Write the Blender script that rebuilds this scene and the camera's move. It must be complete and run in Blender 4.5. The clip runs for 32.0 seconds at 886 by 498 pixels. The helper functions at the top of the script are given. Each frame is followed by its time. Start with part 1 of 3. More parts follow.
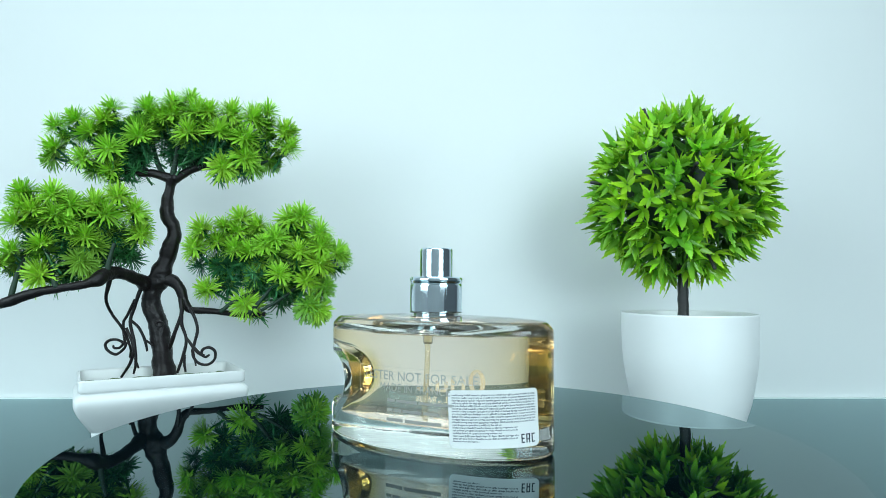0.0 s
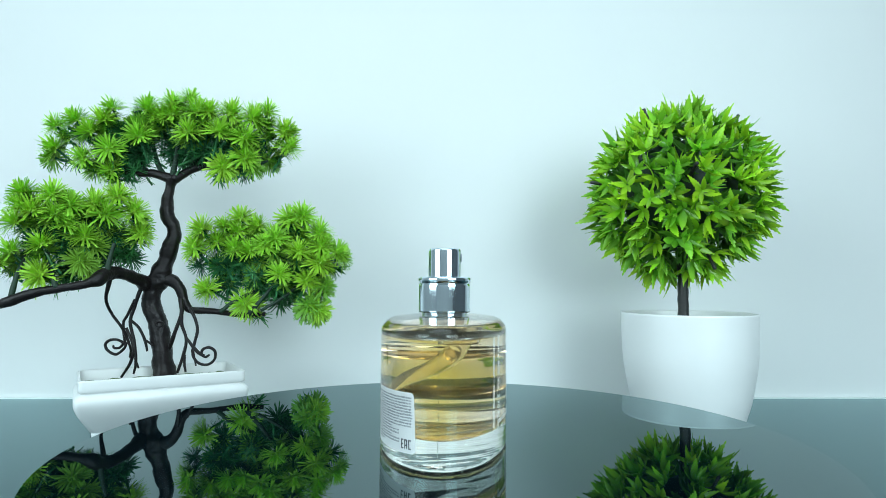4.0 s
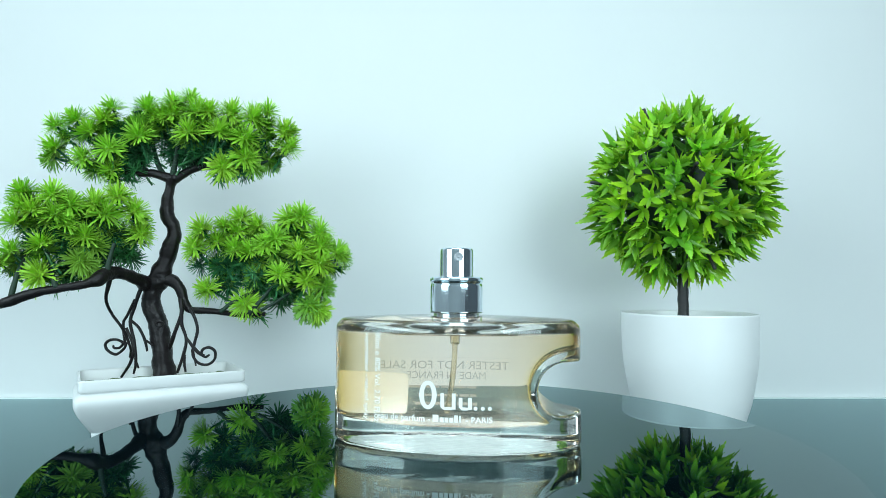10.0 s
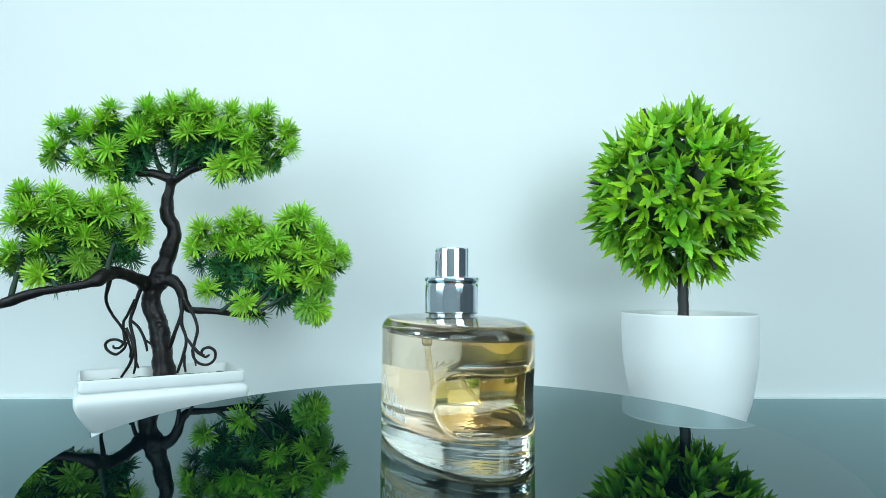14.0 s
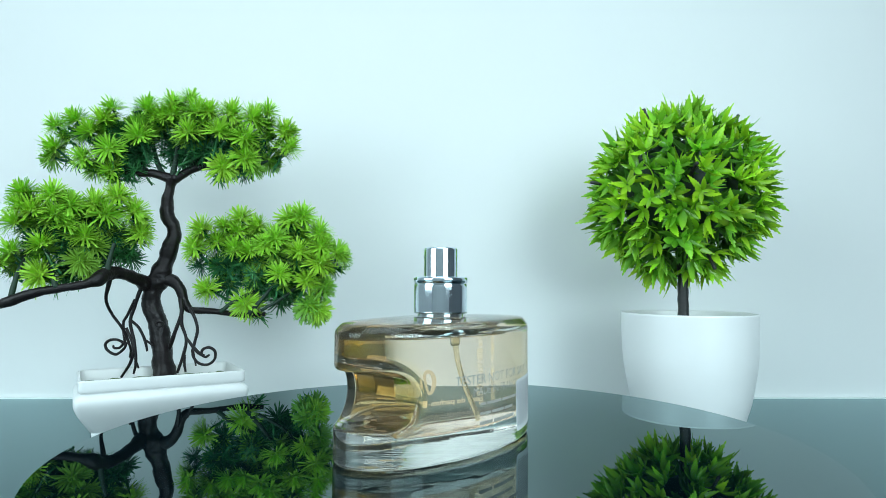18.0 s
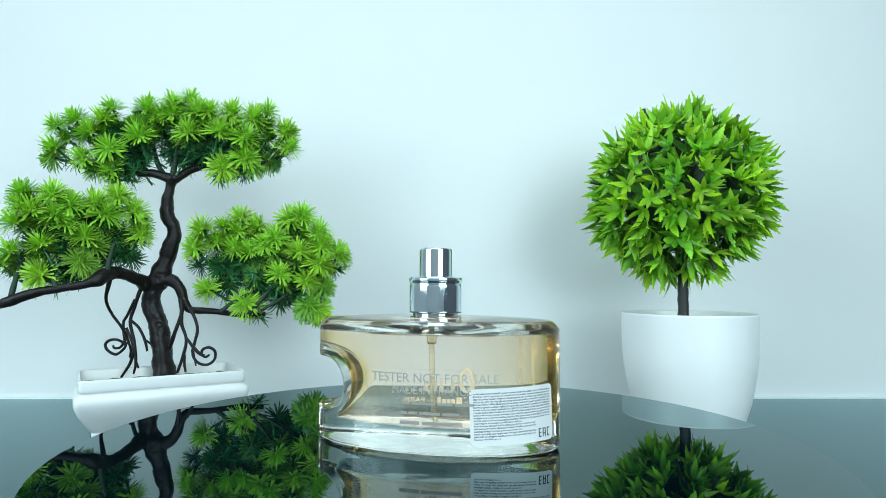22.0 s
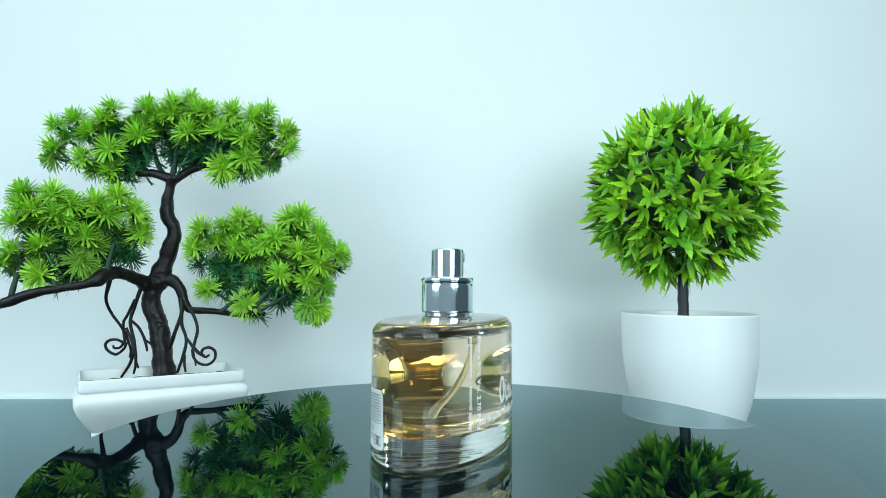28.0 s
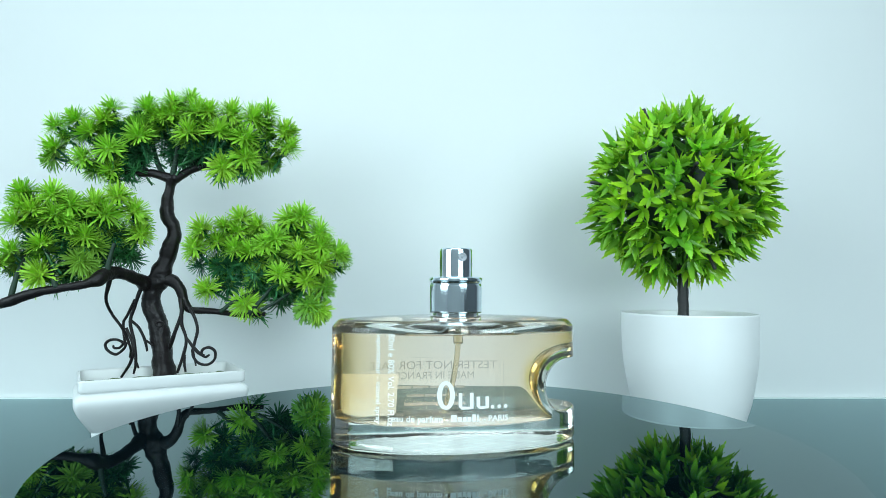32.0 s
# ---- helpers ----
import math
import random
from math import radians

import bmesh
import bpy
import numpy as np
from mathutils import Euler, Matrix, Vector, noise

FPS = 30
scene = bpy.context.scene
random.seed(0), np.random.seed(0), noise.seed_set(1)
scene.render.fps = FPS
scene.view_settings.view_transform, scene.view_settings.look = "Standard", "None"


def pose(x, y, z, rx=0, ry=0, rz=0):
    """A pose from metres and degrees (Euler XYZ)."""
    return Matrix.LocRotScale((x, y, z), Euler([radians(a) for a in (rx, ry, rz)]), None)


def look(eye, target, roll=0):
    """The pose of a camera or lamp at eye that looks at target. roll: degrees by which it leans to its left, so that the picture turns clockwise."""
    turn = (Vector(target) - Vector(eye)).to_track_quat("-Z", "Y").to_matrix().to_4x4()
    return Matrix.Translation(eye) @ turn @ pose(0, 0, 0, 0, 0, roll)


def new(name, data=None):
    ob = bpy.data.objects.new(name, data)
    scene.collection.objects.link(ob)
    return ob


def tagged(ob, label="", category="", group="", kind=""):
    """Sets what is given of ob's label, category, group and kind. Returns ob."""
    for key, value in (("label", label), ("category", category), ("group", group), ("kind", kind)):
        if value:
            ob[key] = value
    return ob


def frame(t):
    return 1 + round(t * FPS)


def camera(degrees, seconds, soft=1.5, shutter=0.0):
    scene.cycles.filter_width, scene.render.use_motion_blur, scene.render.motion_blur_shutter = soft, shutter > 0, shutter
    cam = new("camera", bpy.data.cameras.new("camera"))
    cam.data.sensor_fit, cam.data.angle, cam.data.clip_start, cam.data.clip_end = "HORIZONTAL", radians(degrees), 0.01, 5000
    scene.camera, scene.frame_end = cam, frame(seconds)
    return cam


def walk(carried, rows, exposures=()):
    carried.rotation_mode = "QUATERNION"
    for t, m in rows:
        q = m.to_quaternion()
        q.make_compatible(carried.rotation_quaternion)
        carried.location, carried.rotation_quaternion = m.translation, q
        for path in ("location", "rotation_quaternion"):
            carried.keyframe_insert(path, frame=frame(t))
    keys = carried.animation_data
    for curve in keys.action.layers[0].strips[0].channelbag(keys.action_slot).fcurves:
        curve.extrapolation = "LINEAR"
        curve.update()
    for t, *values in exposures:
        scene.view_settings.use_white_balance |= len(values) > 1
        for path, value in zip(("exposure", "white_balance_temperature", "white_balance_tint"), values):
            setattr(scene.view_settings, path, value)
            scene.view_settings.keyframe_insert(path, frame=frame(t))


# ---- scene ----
# The turning bottle stands at the origin, on the platter's top (z = 0); the camera looks along +y.
cam = camera(71.9, 32.0, soft=0.75)
EYE, AIM = (-0.0012, -0.2202, 0.0560), (-0.0012, 0.0, 0.0679)
walk(cam, [(0.0, look(EYE, AIM, 0.33)), (32.0, look(EYE, AIM, 0.33))], exposures=[(0.0, 0.0), (32.0, 0.0)])

# ---- light: two tall soft panels in front of the table, an added overhead fill, and a dim room round it ----
WALL_Y, TABLE_Z, WALL_TURN = 0.3190, -0.045, 1.8   # the wall and the table are turned a little to the view
world = bpy.data.worlds.new("room_air")
world.use_nodes = True
world.node_tree.nodes["Background"].inputs[0].default_value = (0.75, 0.92, 1.0, 1)
world.node_tree.nodes["Background"].inputs[1].default_value = 0.25
scene.world = world


def soft_panel(name, eye, target, wide, high, watts, colour, spread=180.0):
    lamp = bpy.data.lights.new(name, "AREA")
    lamp.shape, lamp.size, lamp.size_y = "RECTANGLE", wide, high
    lamp.energy, lamp.color, lamp.spread = watts, colour, radians(spread)
    ob = new(name, lamp)
    ob.matrix_world = look(eye, target)
    return ob


COOL = (0.735, 0.945, 1.015)
soft_panel("soft_panel", (-0.62, -0.42, 0.33), (-0.02, 0.16, 0.06), 0.50, 0.60, 2.45, COOL, 120)
soft_panel("soft_panel", (0.41, -0.60, 0.318), (0.03, 0.15, 0.06), 0.42, 0.56, 2.5, COOL, 115)
# unseen fill lamp, added to brighten the room and what the chrome mirrors
soft_panel("room_fill", (0.0, -0.9, 1.78), (0.0, -0.9, 0.0), 1.5, 1.5, 19.0, COOL)


# ---- materials ----
def shader(name, colour, rough=0.5, metal=0.0, ior=1.5, transmission=0.0, vary=0.0, scale=200.0, bump=0.0,
           bump_scale=400.0):
    """A principled material: colour varied by noise at two scales, with fine relief."""
    m = bpy.data.materials.new(name)
    m.use_nodes = True
    n, l = m.node_tree.nodes, m.node_tree.links
    b = n["Principled BSDF"]
    b.inputs["Base Color"].default_value = (*colour, 1)
    b.inputs["Roughness"].default_value = rough
    b.inputs["Metallic"].default_value = metal
    b.inputs["IOR"].default_value = ior
    b.inputs["Transmission Weight"].default_value = transmission
    tex = n.new("ShaderNodeTexCoord")
    if vary:
        big, small = n.new("ShaderNodeTexNoise"), n.new("ShaderNodeTexNoise")
        big.inputs["Scale"].default_value, small.inputs["Scale"].default_value = scale * 0.15, scale
        big.inputs["Detail"].default_value = small.inputs["Detail"].default_value = 4
        l.new(tex.outputs["Object"], big.inputs["Vector"])
        l.new(tex.outputs["Object"], small.inputs["Vector"])
        mix = n.new("ShaderNodeMath")
        mix.operation = "ADD"
        l.new(big.outputs["Fac"], mix.inputs[0])
        l.new(small.outputs["Fac"], mix.inputs[1])
        span = n.new("ShaderNodeMapRange")
        span.inputs["From Min"].default_value, span.inputs["From Max"].default_value = 0.6, 1.4
        span.inputs["To Min"].default_value, span.inputs["To Max"].default_value = 1 - vary, 1 + vary
        l.new(mix.outputs[0], span.inputs["Value"])
        hsv = n.new("ShaderNodeHueSaturation")
        hsv.inputs["Color"].default_value = (*colour, 1)
        l.new(span.outputs[0], hsv.inputs["Value"])
        l.new(hsv.outputs[0], b.inputs["Base Color"])
    if bump:
        grain, relief = n.new("ShaderNodeTexNoise"), n.new("ShaderNodeBump")
        grain.inputs["Scale"].default_value, grain.inputs["Detail"].default_value = bump_scale, 5
        relief.inputs["Strength"].default_value, relief.inputs["Distance"].default_value = bump, 0.0005
        l.new(tex.outputs["Object"], grain.inputs["Vector"])
        l.new(grain.outputs["Fac"], relief.inputs["Height"])
        l.new(relief.outputs["Normal"], b.inputs["Normal"])
    return m


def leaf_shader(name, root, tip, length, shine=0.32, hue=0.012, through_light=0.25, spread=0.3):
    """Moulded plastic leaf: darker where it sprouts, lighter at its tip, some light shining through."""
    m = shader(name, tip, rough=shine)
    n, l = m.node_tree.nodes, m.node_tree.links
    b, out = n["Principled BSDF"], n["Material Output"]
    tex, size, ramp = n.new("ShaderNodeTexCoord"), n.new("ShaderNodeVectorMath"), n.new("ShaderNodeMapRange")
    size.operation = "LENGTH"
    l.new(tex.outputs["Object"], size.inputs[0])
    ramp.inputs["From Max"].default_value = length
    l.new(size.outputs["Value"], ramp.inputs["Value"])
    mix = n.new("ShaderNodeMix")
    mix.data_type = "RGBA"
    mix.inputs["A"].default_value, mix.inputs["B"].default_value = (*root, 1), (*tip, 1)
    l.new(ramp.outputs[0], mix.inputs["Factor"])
    info, turn, light, hsv = (n.new("ShaderNodeObjectInfo"), n.new("ShaderNodeMapRange"), n.new("ShaderNodeMapRange"),
                              n.new("ShaderNodeHueSaturation"))
    turn.inputs["To Min"].default_value, turn.inputs["To Max"].default_value = 0.5 - hue, 0.5 + hue
    light.inputs["To Min"].default_value, light.inputs["To Max"].default_value = 1 - spread, 1 + spread
    island = n.new("ShaderNodeNewGeometry")
    l.new(info.outputs["Random"], turn.inputs["Value"])
    l.new(island.outputs["Random Per Island"], light.inputs["Value"])
    l.new(mix.outputs["Result"], hsv.inputs["Color"])
    l.new(turn.outputs[0], hsv.inputs["Hue"])
    l.new(light.outputs[0], hsv.inputs["Value"])
    l.new(hsv.outputs[0], b.inputs["Base Color"])
    glow, blend = n.new("ShaderNodeBsdfTranslucent"), n.new("ShaderNodeMixShader")
    blend.inputs[0].default_value = through_light
    l.new(hsv.outputs[0], glow.inputs["Color"])
    l.new(b.outputs[0], blend.inputs[1])
    l.new(glow.outputs[0], blend.inputs[2])
    l.new(blend.outputs[0], out.inputs["Surface"])
    return m


def let_through(m, share, colour):
    """Thin paper or ink: a share of the light comes through from behind."""
    n, l = m.node_tree.nodes, m.node_tree.links
    thin, mix = n.new("ShaderNodeBsdfTranslucent"), n.new("ShaderNodeMixShader")
    thin.inputs["Color"].default_value = (*colour, 1)
    mix.inputs[0].default_value = share
    l.new(n["Principled BSDF"].outputs[0], mix.inputs[1])
    l.new(thin.outputs[0], mix.inputs[2])
    l.new(mix.outputs[0], n["Material Output"].inputs["Surface"])
    return m


WALL_PAINT = shader("white_wall_paint", (0.80, 0.82, 0.82), 0.75, vary=0.015, scale=12, bump=0.05, bump_scale=900)
DARK_PAINT = shader("slate_room_paint", (0.20, 0.21, 0.23), 0.8, vary=0.04, scale=6)
ROOM_PAINT = shader("pale_room_paint", (0.78, 0.80, 0.81), 0.8, vary=0.04, scale=6)
CARPET = shader("pale_floor_covering", (0.58, 0.58, 0.56), 0.9, vary=0.15, scale=60, bump=0.3)


def dark_mirror(name, body, sheen, ior, rough):
    """Polished black glass: a dark body under a clear, faintly teal gloss."""
    m = shader(name, body, 0.6)
    n, l = m.node_tree.nodes, m.node_tree.links
    gloss, edge, mix = n.new("ShaderNodeBsdfGlossy"), n.new("ShaderNodeFresnel"), n.new("ShaderNodeMixShader")
    dull = n.new("ShaderNodeBsdfDiffuse")
    dull.inputs["Color"].default_value = (*body, 1)
    gloss.inputs["Color"].default_value, gloss.inputs["Roughness"].default_value = (*sheen, 1), rough
    edge.inputs["IOR"].default_value = ior
    l.new(edge.outputs[0], mix.inputs[0])
    l.new(dull.outputs[0], mix.inputs[1])
    l.new(gloss.outputs[0], mix.inputs[2])
    l.new(mix.outputs[0], n["Material Output"].inputs["Surface"])
    return m


BLACK_GLASS = dark_mirror("black_glass", (0.008, 0.026, 0.031), (0.76, 0.98, 1.0), 1.7, 0.02)
BLACK_ACRYLIC = dark_mirror("black_acrylic", (0.001, 0.004, 0.006), (0.78, 0.98, 1.0), 1.86, 0.008)
BLACK_PLASTIC = shader("black_plastic", (0.02, 0.02, 0.02), 0.4, bump=0.1)
PALE_EDGE = shader("pale_table_edge", (0.75, 0.82, 0.82), 0.25)
GLASS = shader("clear_glass", (1.0, 0.99, 0.945), 0.0, ior=1.47, transmission=1.0)
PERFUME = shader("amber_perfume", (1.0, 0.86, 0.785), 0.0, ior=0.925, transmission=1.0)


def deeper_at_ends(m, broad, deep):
    """Light lost in the liquid, shallow from front to back and deep along its length, is put into its surface colour:
    faces that look along it are a deeper amber.
    """
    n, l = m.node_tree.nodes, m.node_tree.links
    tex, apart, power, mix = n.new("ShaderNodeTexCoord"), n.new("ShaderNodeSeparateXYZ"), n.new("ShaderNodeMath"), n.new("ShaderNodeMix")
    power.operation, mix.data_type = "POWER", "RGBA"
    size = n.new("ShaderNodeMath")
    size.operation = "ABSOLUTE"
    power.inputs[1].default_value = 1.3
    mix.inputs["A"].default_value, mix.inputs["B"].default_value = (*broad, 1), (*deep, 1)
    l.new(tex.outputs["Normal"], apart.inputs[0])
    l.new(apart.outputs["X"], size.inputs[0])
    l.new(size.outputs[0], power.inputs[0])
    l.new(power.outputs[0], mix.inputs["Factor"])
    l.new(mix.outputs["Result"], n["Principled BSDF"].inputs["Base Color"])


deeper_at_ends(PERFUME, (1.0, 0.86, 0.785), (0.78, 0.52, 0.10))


def fill_haze(m, share, colour):
    """A small diffuse share added at each face, as fill where light trapped in the glass would go black."""
    n, l = m.node_tree.nodes, m.node_tree.links
    dull, mix = n.new("ShaderNodeBsdfDiffuse"), n.new("ShaderNodeMixShader")
    dull.inputs["Color"].default_value, mix.inputs[0].default_value = (*colour, 1), share
    l.new(n["Principled BSDF"].outputs[0], mix.inputs[1])
    l.new(dull.outputs[0], mix.inputs[2])
    l.new(mix.outputs[0], n["Material Output"].inputs["Surface"])


fill_haze(GLASS, 0.006, (0.80, 0.84, 0.70))
fill_haze(PERFUME, 0.010, (0.80, 0.58, 0.16))
AIR = shader("air_in_glass", (1, 1, 1), 0.0, ior=0.680, transmission=1.0)
CHROME = shader("chrome", (0.81, 0.92, 0.99), 0.05, metal=1.0, vary=0.03, scale=900)
NOZZLE = shader("nozzle_plastic", (0.35, 0.37, 0.40), 0.35, vary=0.1, scale=3000)
TUBE = shader("tube_plastic", (0.86, 0.79, 0.62), 0.05, transmission=0.92, ior=1.20)
WHITE_INK = let_through(shader("white_print", (0.90, 0.90, 0.88), 0.6), 0.10, (0.8, 0.8, 0.76))
INK_BACK_SHADE = shader("ink_back_shade", (0.46, 0.44, 0.36), 0.7)
GREY_INK = let_through(shader("grey_print", (0.42, 0.42, 0.41), 0.6), 0.50, (0.46, 0.46, 0.44))
PAPER = let_through(shader("white_sticker_paper", (0.84, 0.84, 0.84), 0.45, vary=0.015, scale=800), 0.24, (0.92, 0.99, 0.98))
STICKER_BACK_SHADE = shader("sticker_back_shade", (0.47, 0.50, 0.50), 0.6, vary=0.03, scale=600)

DARK_INK = shader("dark_ink", (0.03, 0.035, 0.05), 0.6)
GREY_TYPE = shader("small_type_ink", (0.13, 0.14, 0.17), 0.6)
WHITE_PLASTIC = shader("white_glossy_plastic", (0.80, 0.81, 0.81), 0.33, vary=0.015, scale=60, bump=0.03, bump_scale=300)
FOAM = shader("white_foam_fill", (0.62, 0.63, 0.62), 0.9, vary=0.06, scale=300, bump=0.4, bump_scale=700)
MOSS = shader("green_flocking", (0.10, 0.15, 0.05), 0.95, vary=0.35, scale=900, bump=0.8, bump_scale=1500)
BARK = shader("dark_moulded_bark", (0.009, 0.0062, 0.0070), 0.40, ior=1.38, vary=0.5, scale=420, bump=0.8, bump_scale=650)
GREEN_STEM_CORE = shader("dark_green_stem_and_core", (0.010, 0.034, 0.018), 0.65, vary=0.3, scale=400, bump=0.4, bump_scale=700)
STEM = shader("black_moulded_stem", (0.022, 0.022, 0.022), 0.42, vary=0.3, scale=500, bump=0.6, bump_scale=900)
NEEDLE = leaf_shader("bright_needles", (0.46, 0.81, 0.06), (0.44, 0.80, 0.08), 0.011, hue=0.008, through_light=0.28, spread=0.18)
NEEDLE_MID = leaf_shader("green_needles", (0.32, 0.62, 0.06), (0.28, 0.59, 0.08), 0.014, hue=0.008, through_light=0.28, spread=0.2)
# deep green of stalks and inner tufts, with the pads' shade put into it
NEEDLE_DARK = leaf_shader("deep_green_shaded_needles", (0.022, 0.13, 0.042), (0.055, 0.26, 0.085), 0.014, hue=0.02)
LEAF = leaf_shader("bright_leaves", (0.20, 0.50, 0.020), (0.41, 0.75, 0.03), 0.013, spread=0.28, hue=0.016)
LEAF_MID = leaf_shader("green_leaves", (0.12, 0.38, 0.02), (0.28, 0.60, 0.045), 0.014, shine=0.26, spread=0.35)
# a darker copy of the leaf colour holds the shade inside the ball
LEAF_DARK = leaf_shader("deep_green_shaded_leaves", (0.02, 0.09, 0.014), (0.08, 0.25, 0.03), 0.015, hue=0.02)


# ---- mesh helpers ----
def part(name, bm, material, parent=None, label="", smooth=True, m=None):
    """Links a bmesh as ONE mesh object, under a thing or a part when a parent is given."""
    data = bpy.data.meshes.new(name)
    bm.normal_update()
    bm.to_mesh(data)
    bm.free()
    return piece(name, data, material, parent, label, smooth, m)


def piece(name, data, material, parent=None, label="", smooth=True, m=None):
    if not data.materials:
        data.materials.append(material)
        if smooth:
            data.polygons.foreach_set("use_smooth", [True] * len(data.polygons))
    ob = new(name, data)
    if parent is not None:
        ob.parent = parent
    if m is not None:
        ob.matrix_basis = m
    return tagged(ob, label) if label else ob


def box(bm, lo, hi, bevel=0.0):
    got = bmesh.ops.create_cube(bm, size=1.0)["verts"]
    for v in got:
        for i in range(3):
            v.co[i] = lo[i] + (v.co[i] + 0.5) * (hi[i] - lo[i])
    if bevel:
        edges = list({e for v in got for e in v.link_edges})
        bmesh.ops.bevel(bm, geom=edges, offset=bevel, segments=2, profile=0.5, affect="EDGES")
    return bm


def lathe(bm, profile, steps=64):
    """Turns a profile of (radius, height) round the z axis, with holding rings near the ends of long runs."""
    full = [profile[0]]
    for (r0, z0), (r1, z1) in zip(profile, profile[1:]):
        if math.hypot(r1 - r0, z1 - z0) > 0.0012:
            full += [(r0 + (r1 - r0) * t, z0 + (z1 - z0) * t) for t in (0.04, 0.96)]
        full.append((r1, z1))
    profile = full
    rings = []
    for r, z in profile:
        if r < 1e-7:
            rings.append([bm.verts.new((0, 0, z))])
        else:
            rings.append([bm.verts.new((r * math.cos(2 * math.pi * i / steps), r * math.sin(2 * math.pi * i / steps), z))
                          for i in range(steps)])
    for a, b in zip(rings, rings[1:]):
        for i in range(steps):
            j = (i + 1) % steps
            if len(a) == 1 and len(b) > 1:
                bm.faces.new((a[0], b[j], b[i]))
            elif len(b) == 1 and len(a) > 1:
                bm.faces.new((a[i], a[j], b[0]))
            elif len(a) > 1:
                bm.faces.new((a[i], a[j], b[j], b[i]))
    return bm


def glide(points, sub=6):
    """Points along a smooth curve through the given ones (Catmull-Rom); any number of values a point."""
    p = [np.array(q, float) for q in points]
    p = [2 * p[0] - p[1]] + p + [2 * p[-1] - p[-2]]
    out = []
    for a, b, c, d in zip(p, p[1:], p[2:], p[3:]):
        for i in range(sub):
            t = i / sub
            out.append(0.5 * (2 * b + (c - a) * t + (2 * a - 5 * b + 4 * c - d) * t * t + (3 * b - a - 3 * c + d) * t ** 3))
    out.append(p[-2])
    return out


def tube(bm, points, sides=10, sub=6, knots=0.0):
    """A round limb along (x, y, z, radius) points, with closed ends and an uneven girth."""
    path = glide(points, sub)
    rings, side = [], Vector((0.3, 1, 0.2)).normalized()
    for i, p in enumerate(path):
        a, b = path[max(i - 1, 0)], path[min(i + 1, len(path) - 1)]
        way = Vector((b - a)[:3]).normalized()
        side = (side - way * side.dot(way)).normalized()
        up = way.cross(side)
        ring = []
        for k in range(sides):
            w = 2 * math.pi * k / sides
            turn = side * math.cos(w) + up * math.sin(w)
            at = Vector(p[:3]) + turn * p[3]
            if knots:
                at += turn * p[3] * knots * (noise.noise(at * 160) + 0.5 * noise.noise(at * 420))
            ring.append(bm.verts.new(at))
        rings.append(ring)
    for a, b in zip(rings, rings[1:]):
        for k in range(sides):
            bm.faces.new((a[k], a[(k + 1) % sides], b[(k + 1) % sides], b[k]))
    bm.faces.new(rings[0][::-1])
    bm.faces.new(rings[-1])
    return bm


def solid(field, lo, hi, step):
    """A smooth closed mesh of field(x, y, z) < 0, in millimetres, by surface nets; returned in metres."""
    axes = [np.arange(a, b + step, step) for a, b in zip(lo, hi)]
    x, y, z = np.meshgrid(*axes, indexing="ij")
    f = field(x, y, z)
    inside = f < 0
    n = np.array(f.shape) - 1
    total, count = np.zeros((*n, 3)), np.zeros(n)
    corner = [(i, j, k) for i in (0, 1) for j in (0, 1) for k in (0, 1)]

    def cut(c):
        return tuple(slice(c[d], c[d] + n[d]) for d in range(3))
    for a in corner:
        for d in range(3):
            if a[d]:
                continue
            b = tuple(v + (i == d) for i, v in enumerate(a))
            fa, fb = f[cut(a)], f[cut(b)]
            hit = (fa < 0) != (fb < 0)
            t = np.where(hit, fa / np.where(hit, fa - fb, 1), 0)
            for i in range(3):
                total[..., i] += np.where(hit, a[i] + (t if i == d else 0), 0)
            count += hit
    used = count > 0
    index = np.full(n, -1)
    index[used] = np.arange(used.sum())
    p = np.argwhere(used) + total[used] / count[used][:, None]
    p = np.array(lo) + p * step
    for _ in range(4):
        value = field(*p.T)
        g = np.stack([(field(*(p + e).T) - field(*(p - e).T)) / 0.02 for e in np.eye(3) * 0.01], 1)
        p -= np.clip(value / np.maximum((g * g).sum(1), 0.05), -step / 2, step / 2)[:, None] * g
    faces = []
    for d in range(3):
        u, v = (d + 1) % 3, (d + 2) % 3
        low = [slice(1, -1)] * 3
        low[d] = slice(0, -1)
        high = list(low)
        high[d] = slice(1, None)
        change = inside[tuple(low)] != inside[tuple(high)]
        at = np.argwhere(change) + [1 if i != d else 0 for i in range(3)]
        out = inside[tuple(low)][change]
        eu, ev = np.eye(3, dtype=int)[u], np.eye(3, dtype=int)[v]
        quad = np.stack([index[tuple((at - o).T)] for o in (eu + ev, ev, 0 * eu, eu)], 1)
        faces.append(np.where(out[:, None], quad, quad[:, ::-1]))
    faces = np.concatenate(faces)
    g = np.stack([field(*(p + e).T) - field(*(p - e).T) for e in np.eye(3) * 0.02], 1)
    data = bpy.data.meshes.new("solid")
    data.from_pydata(p / 1000, [], faces.tolist())
    data.polygons.foreach_set("use_smooth", [True] * len(data.polygons))
    data.update()
    data.normals_split_custom_set_from_vertices((g / np.maximum(np.linalg.norm(g, axis=1), 1e-9)[:, None]).tolist())
    return data


# ---- the room ----
def slab(name, lo, hi, material, label):
    return tagged(part(name, box(bmesh.new(), lo, hi), material, smooth=False), label, kind="structure")


